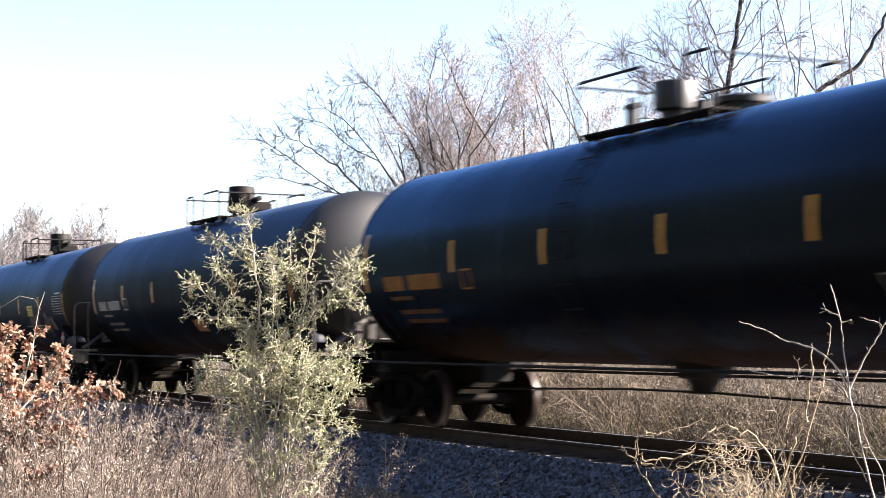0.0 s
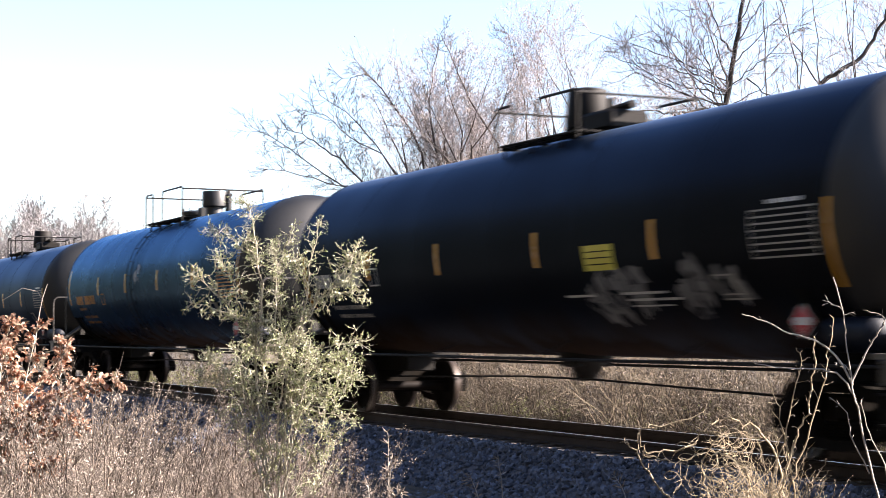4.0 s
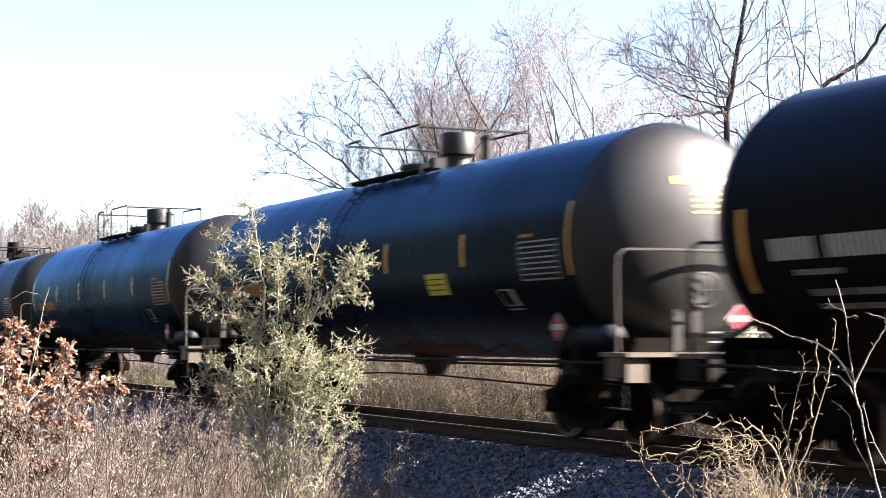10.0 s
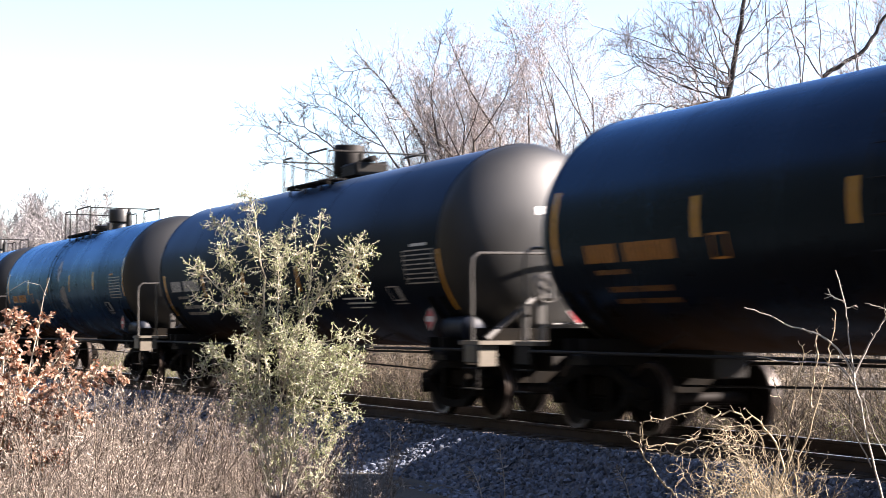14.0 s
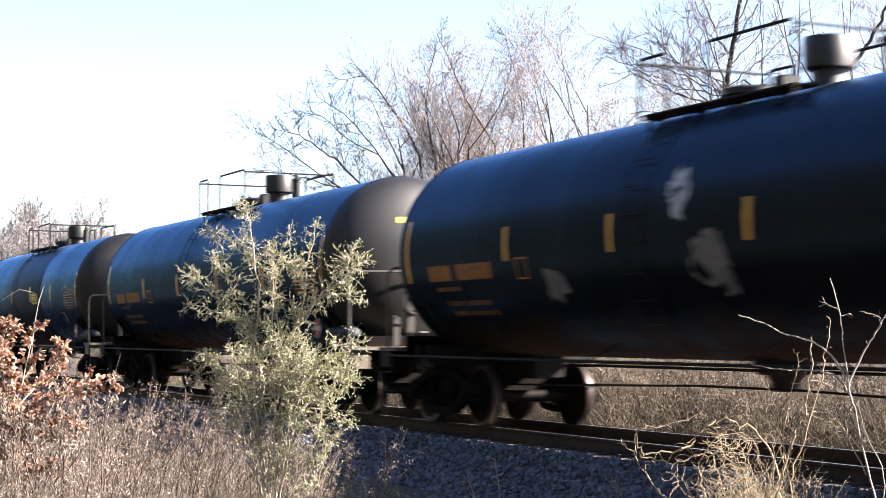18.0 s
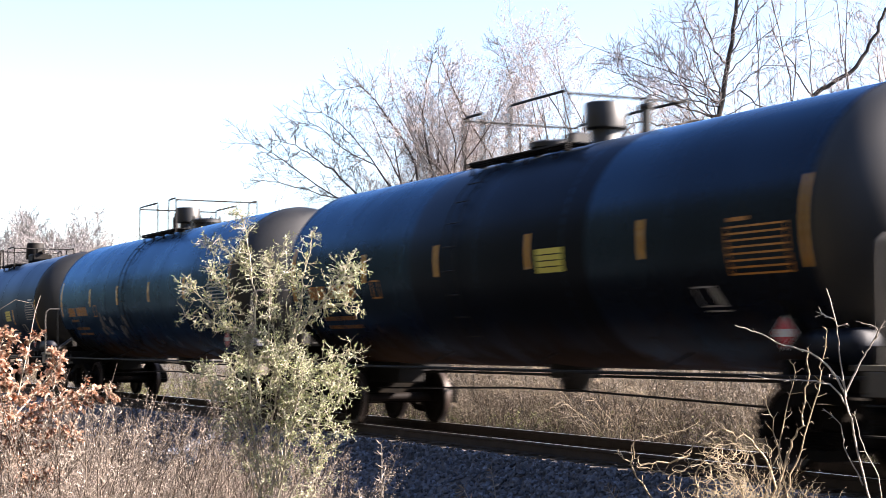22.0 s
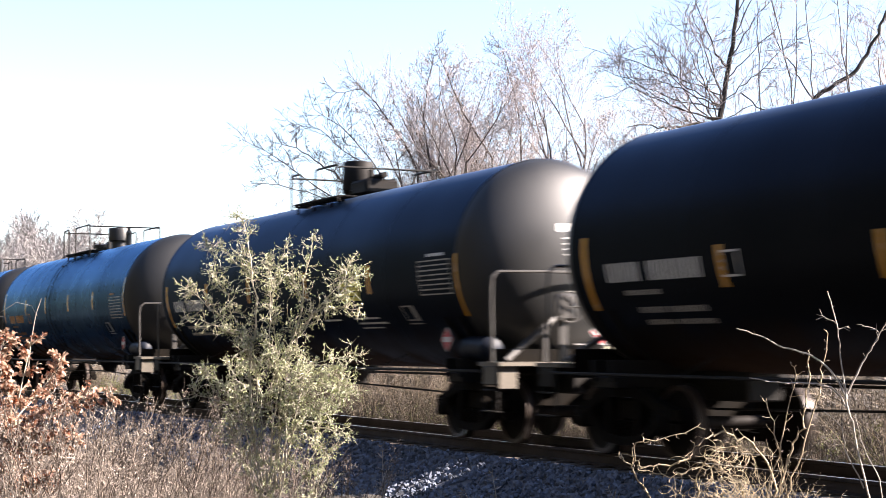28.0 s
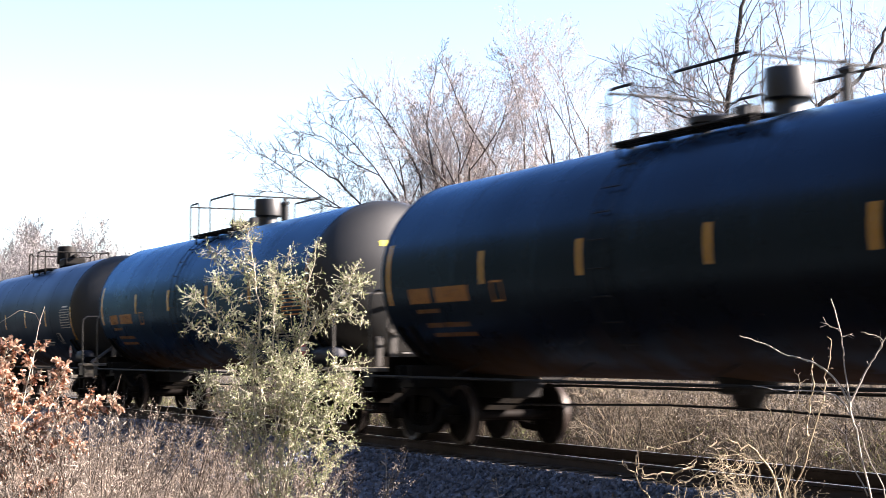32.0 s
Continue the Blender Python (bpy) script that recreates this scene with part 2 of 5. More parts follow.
# ---- mesh building ----
class Shape:
    """Collects vertices and faces of one part; mats holds a material slot for each face."""

    def __init__(self):
        self.v, self.f, self.m = [], [], []

    def add(self, verts, faces, slot=0):
        k = len(self.v)
        self.v.extend(verts)
        self.f.extend([tuple(i + k for i in q) for q in faces])
        self.m.extend([slot] * len(faces))
        return self

    def box(self, x0, x1, y0, y1, z0, z1, c=0.01, slot=0, m=None):
        """A box with chamfered edges."""
        c = min(c, (x1 - x0) * 0.45, (y1 - y0) * 0.45, (z1 - z0) * 0.45)
        vs, idx = [], {}
        for i, X in enumerate((x0, x1)):
            for j, Y in enumerate((y0, y1)):
                for k, Z in enumerate((z0, z1)):
                    sx, sy, sz = (1, -1)[i] * c, (1, -1)[j] * c, (1, -1)[k] * c
                    for a, pt in enumerate(((X, Y + sy, Z + sz), (X + sx, Y, Z + sz), (X + sx, Y + sy, Z))):
                        idx[i, j, k, a] = len(vs)
                        vs.append(pt)
        fs = []
        ring = ((0, 0), (1, 0), (1, 1), (0, 1))
        for s in (0, 1):
            fs.append([idx[s, a, b, 0] for a, b in ring])
            fs.append([idx[a, s, b, 1] for a, b in ring])
            fs.append([idx[a, b, s, 2] for a, b in ring])
        for a in (0, 1):
            for b in (0, 1):
                fs.append([idx[a, b, 0, 0], idx[a, b, 0, 1], idx[a, b, 1, 1], idx[a, b, 1, 0]])
                fs.append([idx[a, 0, b, 0], idx[a, 0, b, 2], idx[a, 1, b, 2], idx[a, 1, b, 0]])
                fs.append([idx[0, a, b, 1], idx[0, a, b, 2], idx[1, a, b, 2], idx[1, a, b, 1]])
                for k in (0, 1):
                    fs.append([idx[a, b, k, 0], idx[a, b, k, 1], idx[a, b, k, 2]])
        if m is not None:
            vs = [tuple(m @ Vector(q)) for q in vs]
        return self.add(vs, fs, slot)

    def tube(self, pts, radii, sides=6, caps=True, slot=0):
        """A tube along points."""
        pts = [Vector(q) for q in pts]
        if not hasattr(radii, "__len__"):
            radii = [radii] * len(pts)
        vs, fs = [], []
        d = (pts[1] - pts[0]).normalized()
        u = d.orthogonal().normalized()
        for i, q in enumerate(pts):
            a, b = pts[max(i - 1, 0)], pts[min(i + 1, len(pts) - 1)]
            d = (b - a).normalized()
            u = (u - d * u.dot(d))
            u = u.normalized() if u.length > 1e-6 else d.orthogonal().normalized()
            w = d.cross(u)
            for s in range(sides):
                t = 2 * math.pi * s / sides
                vs.append(tuple(q + (u * math.cos(t) + w * math.sin(t)) * radii[i]))
        n = len(pts)
        for i in range(n - 1):
            for s in range(sides):
                t = (s + 1) % sides
                fs.append((i * sides + s, i * sides + t, (i + 1) * sides + t, (i + 1) * sides + s))
        if caps:
            fs.append(tuple(range(sides))[::-1])
            fs.append(tuple((n - 1) * sides + s for s in range(sides)))
        return self.add(vs, fs, slot)

    def spin(self, profile, axis="x", at=(0, 0, 0), sides=32, arc=(0.0, 2 * math.pi), slot=0):
        """Turns a profile of (along, radius) about an axis."""
        full = abs(arc[1] - arc[0] - 2 * math.pi) < 1e-6
        steps = sides if full else sides + 1
        vs, fs = [], []
        for h, r in profile:
            for s in range(steps):
                t = arc[0] + (arc[1] - arc[0]) * s / sides
                c, e = r * math.cos(t), r * math.sin(t)
                pt = {"x": (h, c, e), "y": (c, h, e), "z": (c, e, h)}[axis]
                vs.append((pt[0] + at[0], pt[1] + at[1], pt[2] + at[2]))
        for i in range(len(profile) - 1):
            for s in range(sides):
                t = (s + 1) % steps
                fs.append((i * steps + s, i * steps + t, (i + 1) * steps + t, (i + 1) * steps + s))
        return self.add(vs, fs, slot)

    def leaf(self, at, d, n, length, width, slot=0):
        """A folded leaf of four points."""
        at, d, n = Vector(at), Vector(d).normalized(), Vector(n)
        s = d.cross(n)
        s = s.normalized() if s.length > 1e-5 else d.orthogonal().normalized()
        up = s.cross(d)
        mid = at + d * length * 0.5
        return self.add([tuple(at), tuple(mid + s * width / 2 + up * width * 0.15), tuple(at + d * length), tuple(mid - s * width / 2 + up * width * 0.15)],
                        [(0, 1, 2), (0, 2, 3)], slot)

    def mesh(self, name, mats, smooth=True):
        me = bpy.data.meshes.new(name)
        me.from_pydata(self.v, [], self.f)
        mats = mats if isinstance(mats, (list, tuple)) else [mats]
        for m in mats:
            me.materials.append(m)
        if len(mats) > 1:
            me.polygons.foreach_set("material_index", self.m)
        if smooth:
            me.polygons.foreach_set("use_smooth", [True] * len(me.polygons))
            me.set_sharp_from_angle(angle=radians(38))
        me.update()
        return me


def part(name, shape, mats, parent=None, label="", smooth=True, kind="", at=None):
    """Links a shape as one mesh object, under a thing or a part."""
    ob = new(name, shape.mesh(name, mats, smooth) if isinstance(shape, Shape) else shape)
    ob.parent = parent
    if at is not None:
        ob.matrix_basis = at
    return tagged(ob, label, kind=kind)


def thing(name, label, category, group="", at=None, kind=""):
    ob = new(name)
    ob.empty_display_size = 0.2
    if at is not None:
        ob.matrix_basis = at
    return tagged(ob, label, category, group, kind)


def bez(a, b, c, d, n):
    a, b, c, d = (Vector(q) for q in (a, b, c, d))
    out = []
    for i in range(n + 1):
        t = i / n
        out.append(a * (1 - t) ** 3 + b * 3 * t * (1 - t) ** 2 + c * 3 * t * t * (1 - t) + d * t ** 3)
    return out


# ---- ground, ballast, track ----
def bed_height(lat):
    """Height across the track; lat is measured from the centre line towards the camera side."""
    a = abs(lat)
    if a < 1.55:
        return -0.19
    if lat > 0:
        return -0.19 - min(0.55, (a - 1.55) * 0.42)
    return -0.19 - min(0.35, (a - 1.55) * 0.42)


def ground_height(x, y):
    lat = TRACK - y
    far = math.hypot(x + 20, y - 10)
    rough = 0.05 * noise.noise((x * 0.5, y * 0.5, 3.0)) + 0.02 * noise.noise((x * 2.1, y * 2.1, 7.0))
    if lat > 0:
        base = -0.72 + 0.42 * max(0.0, min(1.0, (lat - 8.0) / 4.0))
    else:
        base = -0.58 + 0.9 * max(0.0, min(1.0, (-lat - 3.0) / 7.0))
    return base + rough * min(1.0, 60.0 / (far + 1))


def build_ground():
    def spread(lo, hi, step, reach):
        inner = list(np.arange(lo, hi + 1e-6, step))
        out, g = [], step
        p = hi
        while p < reach:
            g *= 1.5
            p += g
            out.append(p)
        left, g = [], step
        p = lo
        while p > -reach:
            g *= 1.5
            p -= g
            left.append(p)
        return left[::-1] + inner + out
    xs, ys = spread(-60, 5, 0.5, 1800), spread(-2, 30, 0.4, 1800)
    s = Shape()
    s.add([(x, y, ground_height(x, y)) for y in ys for x in xs],
          [(j * len(xs) + i, j * len(xs) + i + 1, (j + 1) * len(xs) + i + 1, (j + 1) * len(xs) + i) for j in range(len(ys) - 1) for i in range(len(xs) - 1)])
    tagged(part("ground", s, M_GROUND), "dry winter ground with brown soil and straw", "ground", kind="structure")
    b = Shape()
    lats = [-3.4, -2.6, -2.1, -1.55, -1.0, 0, 1.0, 1.55, 2.0, 2.45, 2.9, 3.4]
    xb = list(np.arange(-46, 2.01, 0.35))
    xb = [-400, -250, -160, -110, -80, -62] + xb + [20, 60, 150]
    b.add([(x, TRACK - q, bed_height(q) + (0.018 * noise.noise((x * 3, q * 3, 0)) if abs(q) > 0.5 else 0) - (0.4 if abs(q) > 3.3 else 0)) for q in lats for x in xb],
          [(j * len(xb) + i, (j + 1) * len(xb) + i, (j + 1) * len(xb) + i + 1, j * len(xb) + i + 1) for j in range(len(lats) - 1) for i in range(len(xb) - 1)])
    return tagged(part("ballast_bed", b, M_BALLAST), "grey crushed stone ballast bed under the track", "ballast", kind="structure")


def build_stones():
    """Crushed stones on the shoulder that faces the camera."""
    rng = random.Random(5)
    base = [Vector(q) for q in ((1, 0.2, 0), (0.3, 1, 0.1), (-0.9, 0.5, -0.1), (-0.6, -0.8, 0), (0.5, -0.9, 0.1), (0.1, 0.1, 0.8), (0, 0, -0.7))]
    fs = [(0, 1, 5), (1, 2, 5), (2, 3, 5), (3, 4, 5), (4, 0, 5), (1, 0, 6), (2, 1, 6), (3, 2, 6), (4, 3, 6), (0, 4, 6)]
    s = Shape()
    for _ in range(17000):
        x = -9.5 - 30 * rng.random() ** 1.3
        q = rng.uniform(1.3, 3.35)
        size = rng.uniform(0.020, 0.050)
        e = Euler((rng.uniform(0, 6.3), rng.uniform(0, 6.3), rng.uniform(0, 6.3))).to_matrix()
        z = bed_height(q) + size * 0.35
        s.add([tuple(e @ (v * size * rng.uniform(0.75, 1.25)) + Vector((x, TRACK - q, z))) for v in base], fs)
    # the nearest stones lie singly on the shoulder
    shapes = []
    for i in range(7):
        one = Shape().add([tuple(v * rng.uniform(0.75, 1.25)) for v in base], fs)
        shapes.append(one.mesh("stone", M_STONE, False))
    for i in range(300):
        q = rng.uniform(1.75, 3.3)
        size = rng.uniform(0.03, 0.06)
        turn = Euler((rng.uniform(-0.6, 0.6), rng.uniform(-0.6, 0.6), rng.uniform(0, 6.3))).to_matrix().to_4x4()
        part("stone", shapes[i % 7], None, BED, at=Matrix.Translation((-10.8 - 8.5 * rng.random(), TRACK - q, bed_height(q) + size * 0.45)) @ turn @ Matrix.Scale(size, 4))
    tagged(part("ballast_stones", s, M_STONE, smooth=False), "loose grey crushed stones on the ballast shoulder", "stones", kind="stuff")


def build_track():
    prof = [(-0.07, -0.171), (0.07, -0.171), (0.07, -0.16), (0.012, -0.145), (0.010, -0.045), (0.036, -0.035), (0.036, -0.008), (0.026, 0.0),
            (-0.026, 0.0), (-0.036, -0.008), (-0.036, -0.035), (-0.010, -0.045), (-0.012, -0.145), (-0.07, -0.16)]
    for side, name in ((-1, "rail_near"), (1, "rail_far")):
        s = Shape()
        xs = [-420, -200, -100, -60, -40, -25, -15, -8, 5, 40, 120]
        n = len(prof)
        s.add([(x, TRACK + side * 0.7535 + a, b) for x in xs for a, b in prof],
              [(i * n + j, i * n + (j + 1) % n, (i + 1) * n + (j + 1) % n, (i + 1) * n + j) for i in range(len(xs) - 1) for j in range(n)])
        s.m = [1 if (k % n) == 7 else 0 for k in range(len(s.f))]
        tagged(part(name, s, [M_RAIL, M_RAILTOP]), "rusty steel rail with a worn bright head", "rail", "rails of the track", kind="structure")
    ties = tagged(new("ties"), "row of dark creosoted timber ties in the ballast", "railway ties", kind="structure")
    t = Shape().box(-0.115, 0.115, -1.3, 1.3, -0.33, -0.176, 0.008)
    for y in (-0.7535, 0.7535):
        t.box(-0.1, 0.1, y - 0.17, y + 0.17, -0.174, -0.166, 0.003)
    me = t.mesh("tie", M_TIE)
    for i in range(170):
        part("tie", me, None, ties, at=Matrix.Translation((-6 - 0.5 * i, TRACK + 0.02 * math.sin(i * 7.3), 0.003 * math.sin(i * 3.1))))


def build_unseen_woods():
    """Unseen dark woods, added behind the camera and to its right to darken reflections and block low sky."""
    s = Shape()
    line = [Vector((-175 + 4 * i, -4.6 - 0.0003 * (4 * i - 150) ** 2, 0)) for i in range(49)]
    line += [Vector((20 + 12 * math.sin(a), -5.7 + 9 * (1 - math.cos(a)), 0)) for a in [0.14 * k for k in range(1, 20)]]
    m, n, vs = 7, len(line), []
    for j in range(m):
        f = j / (m - 1)
        for i, q in enumerate(line):
            d = (line[min(i + 1, n - 1)] - line[max(i - 1, 0)]).normalized()
            out = Vector((d.y, -d.x, 0))
            top = 20.0 + 3.5 * noise.noise((i * 0.5, 4.0, 0)) + 1.2 * noise.noise((i * 1.9, 9.0, 0))
            p = q + out * (4 * f * f + 1.3 * noise.noise((i * 1.2, f * 3, 2.0)))
            vs.append((p.x, p.y, -0.8 + top * f))
    s.add(vs, [(j * n + i, j * n + i + 1, (j + 1) * n + i + 1, (j + 1) * n + i) for j in range(m - 1) for i in range(n - 1)])
    tagged(part("backdrop", s, M_WOODS), "unseen dark woods bank added behind the viewer to block low sky", "woods", kind="structure")


BED = build_ground()
build_unseen_woods()
build_track()

# ---- tank cars ----
R, ZC, HALF, HEADL = 1.58, 2.64, 7.42, 0.76
PITCH, FIRST = 18.21, -17.74


def train_way(t):
    """How far the train has rolled at t seconds."""
    u = t / 32.0
    early, late = max(0.0, 1 - t / 4), min(1.0, max(0.0, (t - 20) / 4))
    return 270.48 * u - 14.69 * u * u + 0.13 * early * early * (3 - 2 * early) + 0.22 * late * late * (3 - 2 * late)


def on_shell(x0, x1, z0, z1, lift=0.004, steps=6, shape=None, slant=0.0, slot=0):
    """A thin curved sheet on the side of the tank that faces the camera; slant leans its ends."""
    s = shape or Shape()
    vs, rows = [], []
    for k in range(steps + 1):
        z = z0 + (z1 - z0) * k / steps
        for lay in (lift, lift - 0.004):
            y = -math.sqrt(max(0.001, (R + lay) ** 2 - (z - ZC) ** 2))
            d = slant * (z - z0)
            vs += [(x0 + d, y, z), (x1 + d, y, z)]
    fs = []
    for k in range(steps):
        a, b = 4 * k, 4 * k + 4
        fs += [(a, a + 1, b + 1, b), (a + 2, a, b, b + 2), (a + 1, a + 3, b + 3, b + 1)]
    return s.add(vs, fs, slot)


def lettering(x0, x1, z0, z1, count, gaps=(), thick=0.72, shape=None):
    """Stencilled writing that cannot be read, as a row of bars."""
    s = shape or Shape()
    w = (x1 - x0) / count
    for i in range(count):
        if i not in gaps:
            on_shell(x0 + i * w, x0 + (i + thick) * w, z0, z1, steps=2, shape=s)
    return s


def head_profile(sign, n=12):
    out = []
    for i in range(n + 1):
        t = math.pi / 2 * i / n
        out.append((sign * (HALF + HEADL * math.sin(t)), max(0.002, R * math.cos(t))))
    return out


def on_head(y0, y1, z0, z1, lift=0.006):
    """A thin sheet on the front head."""
    s = Shape()
    n = 5
    vs = []
    for j in range(2):
        z = (z0, z1)[j]
        for i in range(n + 1):
            y = y0 + (y1 - y0) * i / n
            q = (y * y + (z - ZC) ** 2) / (R * R)
            vs.append((HALF + HEADL * math.sqrt(max(0.0, 1 - q)) + lift, y, z))
    return s.add(vs, [(i, i + 1, n + 2 + i, n + 1 + i) for i in range(n)])


def wheelset():
    s = Shape()
    for side in (-1, 1):
        prof = [(-0.02, 0.07), (-0.02, 0.12), (0.02, 0.16), (0.035, 0.36), (0.01, 0.40), (-0.005, 0.455), (0.085, 0.462), (0.098, 0.49), (0.13, 0.485), (0.135, 0.41), (0.10, 0.36), (0.08, 0.16), (0.13, 0.12), (0.13, 0.07)]
        p = [(side * (0.855 - a), r) for a, r in prof]
        s.spin(p, "y", sides=40)
        k = 13 * 40
        s.m[-k:] = [1 if 4 <= (i // 40) <= 5 else 0 for i in range(k)]
    s.tube([(0, -1.0, 0), (0, -0.7, 0), (0, 0, 0), (0, 0.7, 0), (0, 1.0, 0)], [0.075, 0.085, 0.075, 0.085, 0.075], 14)
    return s


def side_frame(y):
    """One cast side frame: arched top chord, dropped bottom chord, two windows."""
    s = Shape()
    t = 0.16
    top = [(-1.12, 0.56), (-0.75, 0.66), (-0.42, 0.80), (0.0, 0.83), (0.42, 0.80), (0.75, 0.66), (1.12, 0.56)]
    low = [(-1.12, 0.40), (-0.72, 0.44), (-0.42, 0.24), (0.0, 0.20), (0.42, 0.24), (0.72, 0.44), (1.12, 0.40)]

    def chord(line, h):
        vs, fs = [], []
        for x, z in line:
            vs += [(x, y - t / 2, z - h / 2), (x, y + t / 2, z - h / 2), (x, y + t / 2, z + h / 2), (x, y - t / 2, z + h / 2)]
        n = len(line)
        for i in range(n - 1):
            for j in range(4):
                k = (j + 1) % 4
                fs.append((4 * i + j, 4 * i + k, 4 * i + 4 + k, 4 * i + 4 + j))
        fs += [(0, 1, 2, 3), (4 * n - 4, 4 * n - 1, 4 * n - 2, 4 * n - 3)]
        s.add(vs, fs)
    chord(top, 0.13)
    chord(low, 0.11)
    for x in (-0.34, 0.34):
        s.box(x - 0.05, x + 0.05, y - t / 2, y + t / 2, 0.22, 0.82, 0.015)
    for x in (-0.89, 0.89):
        s.box(x - 0.17, x + 0.17, y - 0.11, y + 0.11, 0.36, 0.62, 0.03)
    return s


def build_truck(parent, x):
    tr = part("truck", Shape().box(-0.2, 0.2, -1.02, 1.02, 0.46, 0.74, 0.03).box(-0.3, 0.3, -0.35, 0.35, 0.70, 0.86, 0.04), M_TRUCK, parent, "grimy cast steel truck", at=Matrix.Translation((x, 0, 0)))
    for y in (-1.02, 1.02):
        part("side_frame", side_frame(y), M_TRUCK, tr)
        for k in (-0.16, 0.0, 0.16):
            s = Shape()
            pts = [(k + 0.055 * math.cos(a * 0.9), y + 0.055 * math.sin(a * 0.9), 0.26 + 0.2 * a / 44) for a in range(45)]
            part("spring", s.tube(pts, 0.014, 5), M_TRUCK, tr)
    me = wheelset()
    for w in (-0.89, 0.89):
        part("wheelset", me, [M_WHEEL, M_TREAD], tr, "rusty steel wheels on an axle", at=Matrix.Translation((w, 0, 0.457)))
        for y in (-1.14, 1.14):
            g = 1 if y > 0 else -1
            part("bearing_cap", Shape().spin([(0, 0.11), (g * 0.05, 0.11), (g * 0.07, 0.085), (g * 0.075, 0.002)], "y", (w, y - g * 0.03, 0.457), 16), M_TRUCK, tr)
    for w in (-0.42, 0.42):
        part("brake_beam", Shape().tube([(w, -0.72, 0.38), (w, 0.72, 0.38)], 0.045, 8), M_TRUCK, tr)
    return tr


def rail_loop(s, pts, r=0.02):
    s.tube(pts, r, 7)


def build_car(kind, dome_x):
    """kind 'a' has a round bonnet and orange marks, 'b' a hinged housing and white marks."""
    paint = M_TANK if kind == "a" else M_TANKB
    mark = M_LETTER if kind == "a" else M_WHITE
    label = ("glossy black railway tank car with orange-yellow stencils" if kind == "a" else "flat black railway tank car with white stencils and yellow strips")
    car = thing("tank_car", label, "tank car", "tank cars of the train")
    prof = [(HALF * (i / 6 - 1), R) for i in range(13)]
    part("tank_shell", Shape().spin(prof, "x", (0, 0, ZC), 72), paint, car)
    for sg in (-1, 1):
        part("tank_head", Shape().spin(head_profile(sg), "x", (0, 0, ZC), 64), M_HEAD, car, "domed tank end dulled by dust")
        band = Shape().spin([(sg * HALF - 0.03, R + 0.002), (sg * HALF - 0.015, R + 0.008), (sg * HALF + 0.015, R + 0.008), (sg * HALF + 0.03, R + 0.0)], "x", (0, 0, ZC), 64)
        part("weld_seam", band, paint, car)
        # stub sill, draft gear and coupler
        a, b = sorted((sg * 5.5, sg * 8.62))
        part("stub_sill", Shape().box(a, b, -0.26, 0.26, 0.72, 1.12, 0.02), M_BLACK, car)
        cp = Shape().tube([(sg * 8.6, 0, 0.86), (sg * 8.9, 0, 0.86)], 0.09, 10)
        a, b = sorted((sg * 8.86, sg * 9.12))
        cp.box(a, b, -0.15, 0.15, 0.72, 1.0, 0.05)
        part("coupler", cp, M_TRUCK, car)
        hose = Shape().tube(bez((sg * 8.5, 0.35, 0.8), (sg * 8.8, 0.35, 0.8), (sg * 8.9, 0.3, 0.4), (sg * 9.1, 0.15, 0.42), 8), 0.025, 7)
        part("air_hose", hose, M_BLACK, car)
        # added dark sheet, no known part; hides the bright gap under the head
        a, b = sorted((sg * 7.93, sg * 7.96))
        part("gap_sheet", Shape().box(a, b, -1.25, 1.25, 0.98, 1.36, 0.01), M_TRUCK, car, "added dark sheet closing the gap below the tank end")
        # saddle and bolster
        sd = Shape()
        for x in (sg * 7.0 - 0.22, sg * 7.0 + 0.22):
            sd.spin([(x - 0.015, R + 0.0), (x - 0.015, R + 0.05), (x + 0.015, R + 0.05), (x + 0.015, R)], "x", (0, 0, ZC), 24, (radians(210), radians(330)))
            sd.box(x - 0.02, x + 0.02, -1.4, 1.4, 0.95, 1.22, 0.005)
        part("saddle", sd, M_BLACK, car)
        part("bolster", Shape().box(sg * 7.0 - 0.25, sg * 7.0 + 0.25, -1.35, 1.35, 0.86, 1.02, 0.02), M_BLACK, car)
        # end platform with grey edge, rail and steps
        a, b = sorted((sg * 7.95, sg * 8.6))
        pl = Shape().box(a, b, -1.45, 1.45, 1.115, 1.175, 0.005)
        part("end_platform", pl, M_TAN, car, "weathered steel crossover platform")
        x = sg * 8.3
        hr = Shape()
        rail_loop(hr, [(x, -1.4, 1.0), (x, -1.42, 2.2), (x, -1.40, 2.38), (x, -1.30, 2.46), (x, -0.6, 2.47), (x, 0.6, 2.47), (x, 1.30, 2.46), (x, 1.40, 2.38), (x, 1.42, 2.2), (x, 1.4, 1.0)], 0.022)
        part("end_handrail", hr, M_GREY, car, "bent pipe handrail across the car end")
        if kind == "b":
            part("brace", Shape().tube([(x - sg * 0.05, -1.15, 1.2), (x - sg * 0.4, 0.55, 2.35)], 0.045, 6), M_GREY, car)
        for y in (-1.42, 1.42):
            st = Shape()
            for dx in (-0.2, 0.2):
                st.tube([(x + dx, y, 1.14), (x + dx, y, 0.48)], 0.014, 6)
            for z in (0.48, 0.78):
                st.box(x - 0.21, x + 0.21, y - 0.05, y + 0.05, z - 0.01, z + 0.01, 0.004)
            part("step", st, M_BLACK, car)
            part("corner_panel", Shape().box(x - 0.2, x + 0.2, y - 0.03, y + 0.03, 0.86, 1.112, 0.006), M_GREY if sg > 0 else M_BLACK, car)
            if sg > 0:
                part("step_panel", Shape().box(8.515, 8.54, min(y, y * 0.8), max(y, y * 0.8), 0.80, 1.112, 0.006), M_TAN, car, "pale weathered end panel")
